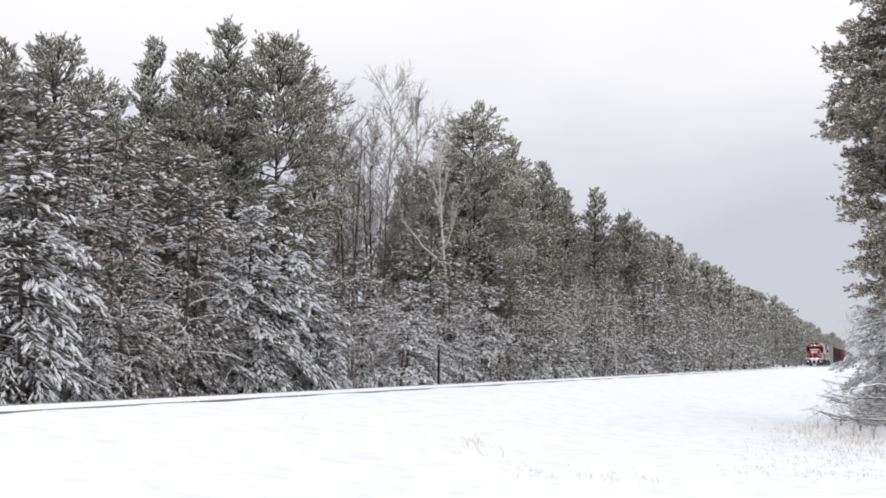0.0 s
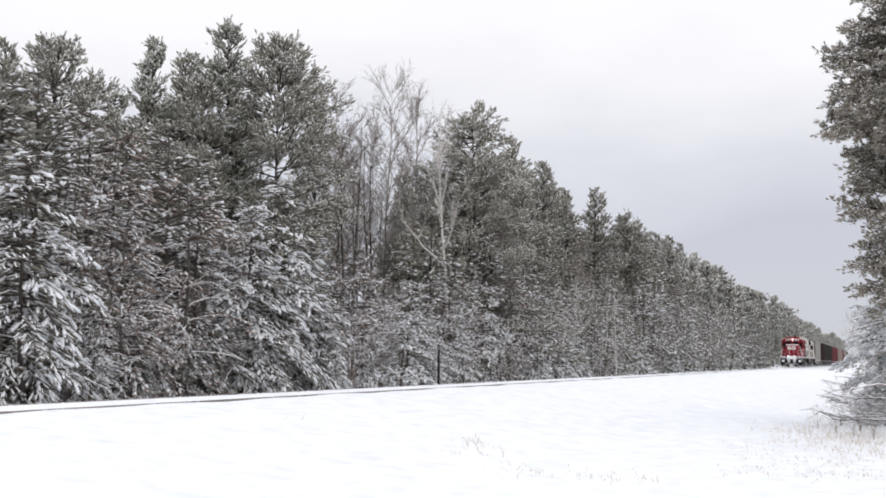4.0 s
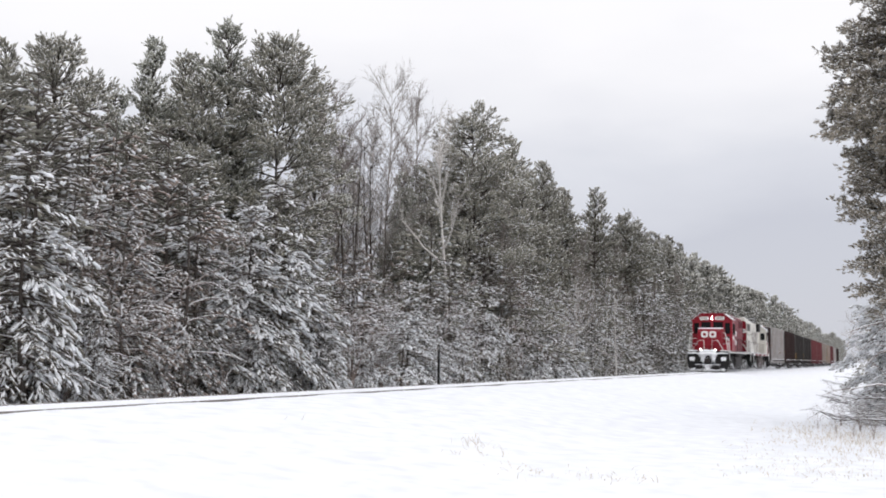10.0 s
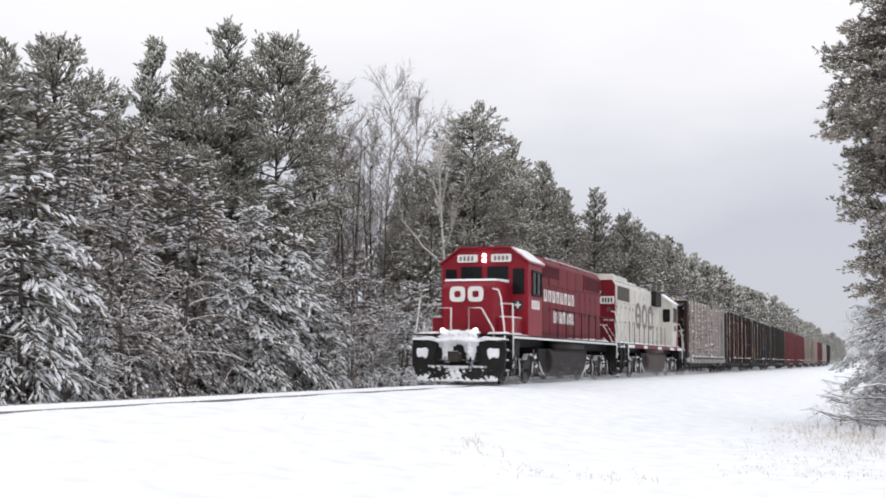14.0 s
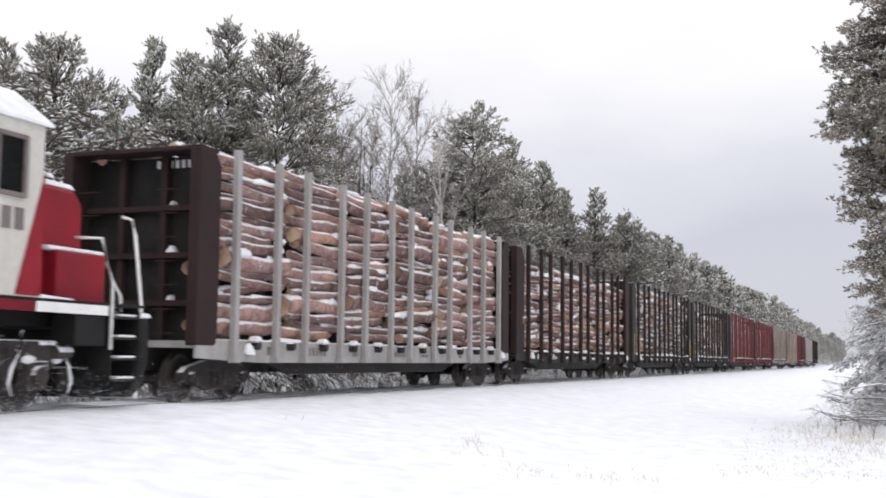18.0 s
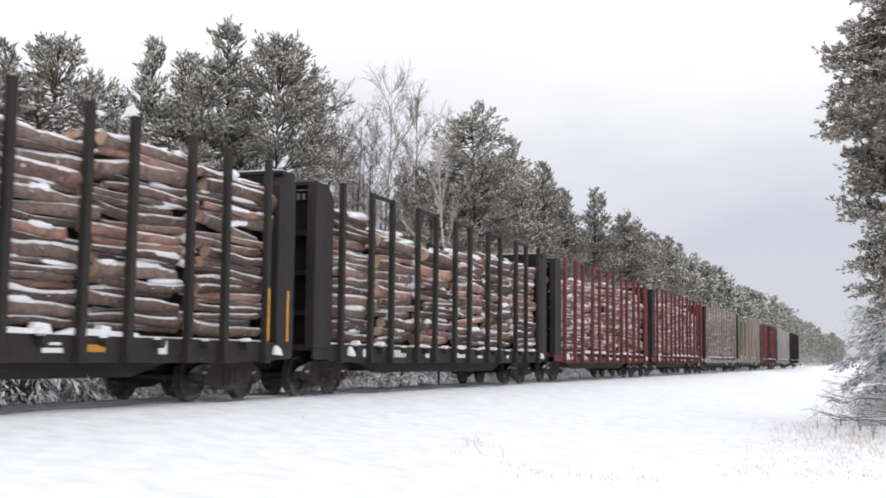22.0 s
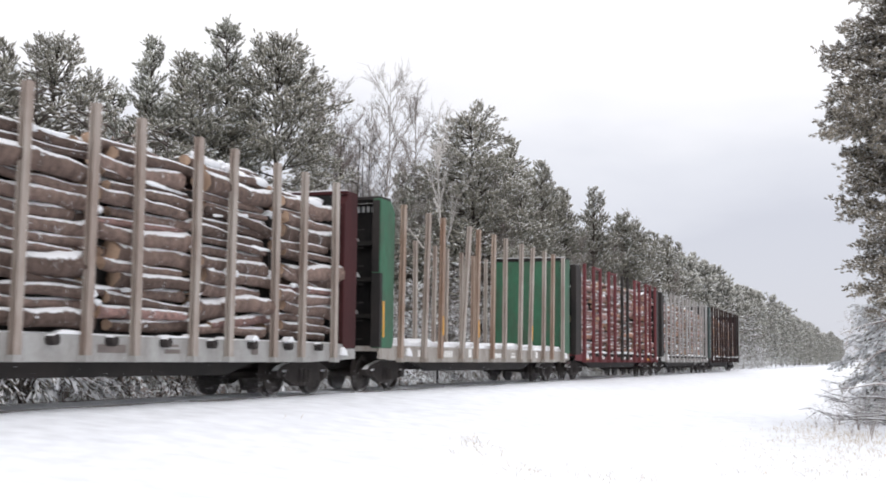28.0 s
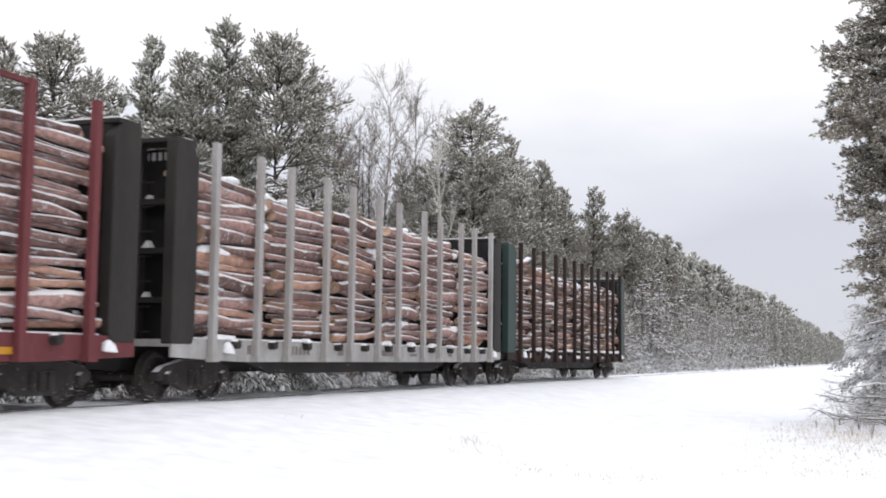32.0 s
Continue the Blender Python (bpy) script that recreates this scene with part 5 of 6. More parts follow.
    if scheme == "red":
        # plain white emblem of two rounded shapes
        for x in (-0.35, 0.27):
            # a rounded ring with a cut-out
            n_, g = 24, Geo()
            loops = [[(x + a * math.copysign(abs(math.cos(2 * math.pi * q / n_)) ** 0.55, math.cos(2 * math.pi * q / n_)), 2.90 + b_ * math.copysign(abs(math.sin(2 * math.pi * q / n_)) ** 0.55, math.sin(2 * math.pi * q / n_)))
                      for q in range(n_)] for a, b_ in ((0.265, 0.25), (0.115, 0.105))]
            ring4 = [(px, py, pz) for py, loop in ((-7.745, loops[0]), (-7.715, loops[0]), (-7.715, loops[1]), (-7.745, loops[1])) for px, pz in loop]
            g.add(ring4, [(c4 * n_ + q, c4 * n_ + (q + 1) % n_, (c4 + 1) % 4 * n_ + (q + 1) % n_, (c4 + 1) % 4 * n_ + q) for c4 in range(4) for q in range(n_)])
            part("emblem_shape", g, M["white"], n, "plain white emblem shape")
        pl = part("placard", Geo().box(1.02, 1.34, -6.075, -6.05, 2.46, 2.78), M["dark_green"], c, "dark green placard with a white star")
        part("placard_star", Geo().box(1.15, 1.21, -6.085, -6.07, 2.51, 2.73).box(1.07, 1.148, -6.085, -6.07, 2.59, 2.65).box(1.212, 1.29, -6.085, -6.07, 2.59, 2.65), M["white"], pl)
        for x in (-0.55, 0.55):
            part("ditch_light", Geo().tube([(x, -8.45, 1.72), (x, -8.60, 1.72)], 0.052, 12), M["lamp"], t, "glowing ditch light")
    else:
        for x in (-0.55, 0.55):
            part("ditch_light", Geo().tube([(x, 8.45, 1.75), (x, 8.60, 1.75)], 0.10, 12), M["dim_lamp"], t)
        # the flush red end of the long hood
        e = part("hood_end", Geo().prism([(-0.86, 1.61), (0.86, 1.61), (0.86, 4.36), (0.70, 4.59), (-0.70, 4.59), (-0.86, 4.36)], 7.33, 7.42), M["red"], h, "red painted hood end", bevel=0.02)
        for s in (-1, 1):
            part("number_board", Geo().box(*sorted((s * 0.12, s * 0.82)), 7.41, 7.47, 3.46, 3.80), M["white"], e, "white number board")
            for k in range(4):
                part("board_figure", Geo().box(s * 0.48 - 0.26 + 0.14 * k, s * 0.48 - 0.18 + 0.14 * k, 7.465, 7.476, 3.52, 3.74), M["black"], e)
            hb = part("headlight", Geo().tube([(s * 0.13, 7.4, 4.0), (s * 0.13, 7.48, 4.0)], 0.13, 14), M["black"], e)
            part("lens", Geo().tube([(s * 0.13, 7.47, 4.0), (s * 0.13, 7.50, 4.0)], 0.085, 12), M["dim_lamp"], hb)
        part("round_grille", Geo().tube([(-0.55, 7.4, 3.2), (-0.55, 7.45, 3.2)], 0.11, 14), M["mesh"], e)
        # the cab's red front corner
        for s in (-1, 1):
            part("red_corner", Geo().prism([(-6.06, 1.62), (-5.55, 1.62), (-6.06, 3.35)], *sorted((s * 1.538, s * 1.55)), "x"), M["red_nose"], c)
    # plain lettering shapes on the hood's flanks
    for s in (-1, 1):
        x0, x1 = sorted((s * 0.886, s * 0.896))
        if scheme == "cream":
            for k, y in enumerate((-1.23, 0.43, 2.11)):
                oo, n_ = Geo(), 28
                ring = [(0.71 * math.cos(2 * math.pi * q / n_), 0.66 * math.sin(2 * math.pi * q / n_)) for q in range(n_)]
                inner = [(0.38 * math.cos(2 * math.pi * q / n_), 0.40 * math.sin(2 * math.pi * q / n_)) for q in range(n_)]
                rows4 = [(xx, y + a_, 3.10 + b_) for xx, loop in ((x0, ring), (x1, ring), (x1, inner), (x0, inner)) for a_, b_ in loop]
                oo.add(rows4, [(c4 * n_ + q, c4 * n_ + (q + 1) % n_, (c4 + 1) % 4 * n_ + (q + 1) % n_, (c4 + 1) % 4 * n_ + q) for c4 in range(4) for q in range(n_)])
                fs = part("flank_shape", oo, M["letter"], h, "faded grey oval shape")
                if k == (2 if s < 0 else 0):
                    part("cross_bar", Geo().box(x0 + 0.001, x1 - 0.001, y - 0.41, y + 0.41, 3.0, 3.2), M["letter"], h)
        else:
            for z, y0, n_, wide in ((2.96, -1.85, 8, 0.58), (2.21, -0.53, 7, 0.47)):
                for k in range(n_):
                    y = y0 + k * wide
                    # a plain bar with a slot through it for each character
                    g = Geo().box(x0, x1, y, y + 0.11, z, z + 0.44).box(x0, x1, y + wide * 0.45, y + wide * 0.45 + 0.11, z, z + 0.44).box(x0, x1, y + 0.11, y + wide * 0.45, z + (0.33 if k % 2 else 0.0), z + (0.44 if k % 2 else 0.10))
                    part("flank_bar", g, M["white"], h)
        if scheme == "cream":
            mk = random.Random(7)
            for k in range(30):
                # rust runs down from the seams and collects along the foot of the hood
                y, z = (-2.9 + 0.92 * mk.randrange(12) + mk.uniform(-0.05, 0.05), mk.uniform(1.9, 3.5)) if k % 2 else (mk.uniform(-2.8, 7.1), mk.uniform(1.66, 1.80))
                w, hh = (mk.uniform(0.012, 0.03), mk.uniform(0.15, 0.6)) if k % 2 else (mk.uniform(0.15, 0.5), mk.uniform(0.02, 0.07))
                z0 = max(1.62, z - hh)
                part("rust_run", Geo().prism([(y, z), (y + w, z - 0.01), (y + 0.8 * w, z0), (y + 0.3 * w, z0 - 0.005)], *sorted((s * 0.886, s * 0.8915)), "x"), M["stain"], h)
            for k in range(18):
                y, z, hh = mk.uniform(-2.8, 7.1), mk.choice((1.75, 2.1, 3.45, 3.5, 3.55, 4.1)) + mk.uniform(-0.1, 0.1), mk.uniform(0.08, 0.26)
                part("paint_chip", Geo().box(*sorted((s * 0.886, s * 0.893)), y, y + mk.uniform(0.015, 0.045), z - hh, z), M["letter"], h)
    # handrails along the walkway
    for s in (-1, 1):
        pts = [(s * 1.5, -3.0, 2.62), (s * 1.5, 7.4, 2.62)]
        rail_run(t, pts, M["black" if scheme == "red" else "cream"], 0.017)
        for k in range(9):
            y = -2.16 + k * 1.18
            part("stanchion", Geo().box(*sorted((s * 1.485, s * 1.52)), y - 0.02, y + 0.02, 1.45, 2.63), M["black" if scheme == "red" else "letter"], t)
    # under the frame
    tank = Geo().prism([(-1.28, 1.22), (-1.40, 1.05), (-1.45, 0.82), (-1.40, 0.55), (-1.24, 0.33), (-1.0, 0.2), (1.0, 0.2), (1.24, 0.33), (1.40, 0.55), (1.45, 0.82), (1.40, 1.05), (1.28, 1.22)], -2.7, 2.1)
    part("fuel_tank", tank, M["tank" if scheme == "red" else "brown_tank"], t, "grimy fuel tank, darkened for shade on the red engine", bevel=0.06)
    for d, y in ((-1, -2.72), (1, 2.12)):
        # rounded dark end of the tank towards each truck
        arc = [(y + d * 1.15 * math.sin(0.5 * math.pi * q / 7), 1.2 - 0.98 * math.cos(0.5 * math.pi * q / 7)) for q in range(8)]
        part("tank_end", Geo().prism([(y, 1.2)] + arc, -1.25, 1.25, "x"), M["black"], t, "black rounded tank end", bevel=0.02)
        for s in (-1, 1):
            part("snow_rim", Geo().tube([(s * 1.25, a, b) for a, b in arc[1:6]], [0.008, 0.022, 0.03, 0.02, 0.006], 5), M["packed"], t, "crescent of snow on the tank's end")
    for s in (-1, 1):
        part("air_reservoir", Geo().tube([(s * 1.28, -2.1, 1.34), (s * 1.28, 2.1, 1.34)], 0.16, 12), M["tank" if scheme == "red" else "brown_tank"], t, smooth=True)
        part("battery_box", Geo().box(*sorted((s * 1.05, s * 1.5)), -7.6, -6.9, 0.95, 1.4), M["black"], t, bevel=0.01)
    for y in (-5.18, 5.18):
        loco_truck(t, y)
    end_steps(body, M[rails], t, -8.55, -1)
    end_steps(body, M[rails], t, 8.55, 1)
    return t


lead = locomotive("red diesel locomotive with a white emblem and snow-caked pilot", "red", "red_nose", "red_snow", "white", "white", "white", "red")
second = locomotive("faded cream diesel locomotive with a red hood end and grey lettering", "cream", "red_nose", "cream_snow", "white", "red", "white", "cream")


# ---- log cars ----
def car_truck(parent, y):
    t = part("truck", Geo().box(-0.95, 0.95, -0.2, 0.2, 0.38, 0.66), M["under"], parent, bevel=0.02)
    t.location = (0, y, 0)
    for s in (-1, 1):
        x = s * 0.98
        g = Geo().prism([(-1.15, 0.52), (-1.0, 0.62), (-0.4, 0.74), (0.4, 0.74), (1.0, 0.62), (1.15, 0.52), (1.15, 0.40), (0.75, 0.34), (0.4, 0.20), (-0.4, 0.20), (-0.75, 0.34), (-1.15, 0.40)],
                        x - 0.07, x + 0.07, "x")
        part("side_frame", g, M["under"], t, bevel=0.012)
        c = Geo()
        for k in (-0.2, 0, 0.2):
            c.tube([(x + s * 0.07, k, 0.28), (x + s * 0.07, k, 0.55)], 0.07, 8)
        part("spring", c, M["under"], t)
        for wy in (-0.87, 0.87):
            part("bearing", Geo().tube([(x, wy, 0.43), (x + s * 0.14, wy, 0.43)], [0.13, 0.10], 10), M["under"], t)
    for wy in (-0.87, 0.87):
        wheelset(0.43, t, wy)
    return t


def bulkhead(parent, y, d, mat, inner, depth=0.8, lining=""):
    """An end wall of two box posts, a ribbed plate, a cap and ladders; d: outward."""
    b = part("bulkhead", Geo().box(-1.30, 1.30, min(y - d * 0.55, y - d * 0.60), max(y - d * 0.55, y - d * 0.60), 1.05, 4.40), M[inner], parent, bevel=0.008)
    if lining:
        part("lining", Geo().box(-1.245, 1.245, *sorted((y - d * 0.604, y - d * 0.66)), 1.12, 4.36), M[lining], b, "bright green inner face")
    for s in (-1, 1):
        x0, x1 = sorted((s * 1.25, s * 1.47))
        g = Geo().prism([(y, 1.0), (y - d * depth * 0.9, 1.0), (y - d * depth, 1.15), (y - d * depth, 4.2), (y - d * depth * 0.7, 4.46), (y, 4.46)], x0, x1, "x")
        cp = part("corner_post", g, M[mat], b, bevel=0.025)
        if mat == "green" and d < 0:
            part("worn_foot", Geo().box(x0 - 0.004, x1 + 0.004, *sorted((y + d * 0.004, y - d * 0.13)), 1.02, 2.72), M["char"], cp, "bare blackened lower post")
            part("worn_front", Geo().box(x0 + 0.004, x1 - 0.03, *sorted((y + d * 0.004, y + d * 0.010)), 2.74, 4.40), M["char"], cp, "blackened front of the post")
            part("reflector", Geo().box(*sorted((s * 1.471, s * 1.479)), *sorted((y - d * 0.17, y - d * 0.28)), 1.25, 2.08), M["yellow"], cp, "tall yellow reflector strip")
    part("cap", Geo().box(-1.47, 1.47, *sorted((y - d * 0.02, y - d * 0.60)), 4.42, 4.50), M["char" if mat == "green" else mat], b, bevel=0.015)
    part("snow_cover", Geo().box(-1.4, 1.4, *sorted((y - d * 0.3, y - d * 0.56)), 4.50, 4.53), M["packed"], b, bevel=0.02)
    for k in range(3):
        z = 1.7 + 0.85 * k
        part("rib", Geo().box(-1.18, 1.18, *sorted((y - d * 0.35, y - d * 0.549)), z, z + 0.10), M["char" if mat == "green" else mat], b)
        for x in (0.62,):
            # a little heap where a ledge meets a post
            w = 0.06 + 0.03 * math.sin(5 * z + 9 * y)
            part("ledge_snow", Geo().prism([(x - w, z + 0.10), (x + w, z + 0.10), (x + 0.02, z + 0.14 + 1.1 * w)], *sorted((y - d * 0.38, y - d * 0.548))), M["packed"], b, bevel=0.012)
    for x in (-0.45, 0.45):
        part("rib", Geo().box(x - 0.06, x + 0.06, *sorted((y - d * 0.40, y - d * 0.5492)), 1.06, 4.41), M["char" if mat == "green" else mat], b)
    for k in range(7 if d < 0 else 0):
        # reporting marks as plain bars along the top of the plate
        part("mark_bar", Geo().box(0.2 + 0.13 * k, 0.27 + 0.13 * k, *sorted((y - d * 0.549, y - d * 0.540)), 4.20, 4.34), M["white"], b)
    for s in (-1, 1):
        for k in range(7):
            z = 1.2 + 0.42 * k
            part("rung", Geo().tube([(s * 1.05, y + d * 0.04, z), (s * 0.6, y + d * 0.04, z)], 0.012, 5), M["char" if mat == "green" else mat], b)
    return b


def log_car(spec):
    """A bulkhead flat car, -8.25 to 9.6, with side stakes."""
    label, mat, post, stake, sill, style, extra = spec
    t = thing("log_car", label, "freight car", "log cars of the train")
    part("deck", Geo().box(-1.40, 1.40, -8.2, 9.58, 0.96, 1.08), M[sill], t)
    part("centre_sill", Geo().box(-0.35, 0.35, -8.1, 9.5, 0.55, 0.96), M["char"], t)
    for s in (-1, 1):
        part("side_sill", Geo().prism([(-8.2, 0.78), (-6.0, 0.70), (7.4, 0.70), (9.58, 0.78), (9.58, 1.10), (-8.2, 1.10)], *sorted((s * 1.40, s * 1.45)), "x"), M[sill], t, bevel=0.008)
        part("truss", Geo().prism([(-5.0, 0.70), (-4.0, 0.46), (4.9, 0.46), (5.9, 0.70)], *sorted((s * 0.9, s * 1.0)), "x"), M["char"], t)
    for y, d in ((-8.25, -1), (9.56, 1)):
        end = bulkhead(t, y, d, "maroon" if d > 0 and sill == "rust" and extra != "black_mid" else post, "black", depth=(0.7 if sill == "pale" and style == "stakes" else 0.86) if d < 0 else 0.68, lining="green" if post == "green" else "")
        end.scale.z = 1.03 if style == "leaning" else 1.0
        part("coupler", Geo().box(-0.13, 0.13, *sorted((y, y + d * 0.45)), 0.74, 0.98).box(-0.2, 0.15, *sorted((y + d * 0.42, y + d * 0.62)), 0.70, 1.02), M["under"], t, bevel=0.02)
    ys = (-7.05, -5.5, -4.3, -2.65, -1.4, 0.1, 1.3, 2.95, 4.1, 5.75, 6.9, 8.37)
    leans = (0.10, 0.24, 0.10, 0.60, 0.16, 0.08, 0.06, 0.16, 0.30, 0.12, 0.10, 0.04)
    rg = random.Random(label)
    for s in (-1, 1):
        for k, y in enumerate(ys):
            lean = leans[k] if style == "leaning" and s > 0 else (0.12 if style == "leaning" else 0.03) * rg.uniform(-1, 1)
            w = 0.075
            x0, x1 = sorted((s * 1.45, s * 1.57))
            top = 4.58 if style != "loops" else 4.62
            g = Geo().prism([(y - w, 0.72), (y + w, 0.72), (y + w + lean, top), (y - w + lean, top)], x0, x1, "x")
            if style == "leaning" or stake == "tan":
                # open H-section: two flanges and a thin web between them
                a, b, v = x0 + 0.028, x1 - 0.028, 0.018
                shape = [(x0, -w), (a, -w), (a, -v), (b, -v), (b, -w), (x1, -w), (x1, w), (b, w), (b, v), (a, v), (a, w), (x0, w)]
                g = Geo().prism([(px, y + py) for px, py in shape], 0.72, top, "z")
                g.v = [(px, py + (lean if pz > 1 else 0), pz) for px, py, pz in g.v]
            st = part("stake", g, M["char" if extra == "black_mid" and k in (5, 6) else "tan_rust" if style == "leaning" and k in (0, 2, 4, 5, 10) else stake], t, bevel=0.006 if style == "leaning" or stake == "tan" else 0.012)
            part("pocket", Geo().box(*sorted((s * 1.45, s * 1.60)), y - w - 0.03, y + w + 0.03, 0.70, 0.80), M[sill], st)
            if style == "loops" and k % 2 and k < 11 and not (k == 5 and extra in ("gap", "black_mid")):
                if extra == "gap" and k == 3:
                    # one tie is bent down
                    a, b = y + w, ys[k + 1] - w
                    part("stake_tie", Geo().prism([(a, top - 0.02), (a + 0.4 * (b - a), top - 0.24), (b, top - 0.02), (b, top - 0.09), (a + 0.4 * (b - a), top - 0.31), (a, top - 0.09)], x0 + 0.02, x1 - 0.02, "x"), M[stake], t, "bent stake tie")
                else:
                    part("stake_tie", Geo().box(x0 + 0.02, x1 - 0.02, y + w, ys[k + 1] - w, top - 0.09, top - 0.02), M[stake], t)
        for k in range(len(ys) - 1 if s > 0 and style != "leaning" else 0):
            y = 0.5 * (ys[k] + ys[k + 1])
            br = part("binder", Geo().tube([(s * 1.40, y, 1.02), (s * 1.60, y, 1.02)], 0.085, 9), M["under"], t, "dark round load binder", bevel=0.01)
            if rg.random() < 0.45:
                part("binder_snow", Geo().prism([(y - 0.17, 1.10), (y + 0.15, 1.10), (y + 0.04, 1.10 + rg.uniform(0.03, 0.11)), (y - 0.06, 1.10 + rg.uniform(0.03, 0.11))], *sorted((s * 1.42, s * 1.60)), "x"), M["packed"], br, bevel=0.02)
        marks = [(-5.75 + 0.22 * q, 0.14, 0.17) for q in range(2)] + [(-4.2 + 0.17 * q, 0.11, 0.17) for q in range(6)] + [(0.45, 0.7, 0.13), (-1.9, 0.26, 0.24), (5.0, 0.24, 0.22), (2.2, 0.45, 0.07), (2.2, 0.4, 0.04)]
        for q, (y, w, hh) in enumerate(marks):
            z = 0.84 + (0.11 if q == len(marks) - 1 else 0)
            part("stencil_bar", Geo().box(*sorted((s * 1.451, s * 1.457)), y, y + w, z, z + hh), M["white" if sill != "pale" else "letter"], t)
        for k in range(9 if s > 0 else 3):
            y = rg.uniform(-8.0, 7.0)
            top = rg.uniform(1.18, 1.27) if extra == "ticks" else rg.uniform(1.13, 1.20)
            y2 = y + rg.uniform(0.3, 1.3)
            part("ledge_snow", Geo().prism([(y, 1.10), (y2, 1.10), (y2 - 0.06, top - 0.02), (y + 0.3 * (y2 - y), top), (y + 0.05, 1.13)], *sorted((s * 1.33, s * 1.465)), "x"), M["packed"], t, bevel=0.012)
        for y, hh in ((-6.45, 0.17), (8.9, 0.14)):
            part("sill_snow", Geo().prism([(y - 0.16, 0.86), (y + 0.17, 0.84), (y + 0.10, 0.90 + 0.4 * hh), (y - 0.05, 0.90 + hh), (y - 0.14, 0.90 + 0.6 * hh)], *sorted((s * 1.448, s * 1.53)), "x"), M["packed"], t, "lump of snow frozen to the sill", bevel=0.02)
        if style == "leaning":
            for y in (ys[2] + 0.02, ys[4] + 0.05, ys[8] + 0.07):
                part("reflector", Geo().box(*sorted((s * 1.572, s * 1.58)), y - 0.045, y + 0.055, 1.42, 1.92), M["yellow"], t, "tall yellow reflector strip")
        if sill == "rust":
            for y in (-6.6, 6.3):
                part("reflector", Geo().box(*sorted((s * 1.451, s * 1.458)), y, y + 0.55, 0.80, 0.90), M["yellow"], t, "orange reflector strip")
        if extra == "ticks":
            for y in (-7.85, -7.05, 8.37, 9.3):
                part("reflector", Geo().box(*sorted((s * 1.571, s * 1.58)) if y in (-7.05, 8.37) else sorted((s * 1.471, s * 1.48)), y - 0.035, y + 0.035, 1.12, 2.12), M["yellow"], t, "tall yellow reflector strip")
            for y in (-4.4, -0.6, 3.2):
                part("reflector", Geo().box(*sorted((s * 1.451, s * 1.458)), y, y + 0.42, 0.86, 0.97), M["yellow"], t)
    for y in (-6.83, 7.9):
        car_truck(t, y)
    if style == "leaning":
        drift = [(-7.2 + 0.4 * k, 1.24 + 0.05 * math.sin(1.3 * k) + rg.uniform(-0.04, 0.05)) for k in range(40)]
        part("snow_cover", Geo().prism([(-7.25, 1.08), (8.8, 1.08)] + drift[::-1], -1.36, 1.36, "x"), M["packed"], t, "uneven snow on the deck", bevel=0.03)
    else:
        part("snow_cover", Geo().box(-1.3, 1.3, -7.6, 9.1, 1.08, 1.13), M["packed"], t, "snow on the deck", bevel=0.02)
    return t


CARS = (
    (-9.50, ("grey steel log car with dark bulkheads and tall stakes", "galv", "dark_rust", "galv", "pale", "stakes", "")),
    (9.13, ("dark brown log car with looped stakes", "dark_rust", "dark_rust", "dark_rust", "char", "loops", "gap")),
    (27.75, ("black log car with yellow reflector strips", "char", "char", "char", "char", "stakes", "ticks")),
    (46.45, ("black log car with looped stakes and white stencils", "char", "char", "char", "char", "loops", "")),
    (65.40, ("oxide red log car with looped stakes", "rust", "char", "rust", "rust", "loops", "")),
    (84.30, ("oxide red log car with weathered looped stakes", "rust", "dark_rust", "rust", "rust", "loops", "")),
    (103.30, ("pale log car with weathered tan stakes", "tan", "maroon", "tan", "pale", "stakes", "")),
    (122.40, ("nearly empty pale log car with bright green bulkheads", "pale", "green", "tan", "old_pale", "leaning", "")),
    (141.20, ("oxide red log car with two black middle stakes", "rust", "char", "rust", "rust", "loops", "black_mid")),
    (160.00, ("light grey log car with black bulkheads", "galv", "char", "galv", "pale", "stakes", "")),
    (178.55, ("dark brown log car with dark green bulkheads at the train's end", "dark_rust", "dark_green", "dark_rust", "dark_rust", "stakes", "")),
)
cars = [(front + 8.7, log_car(spec)) for front, spec in CARS]


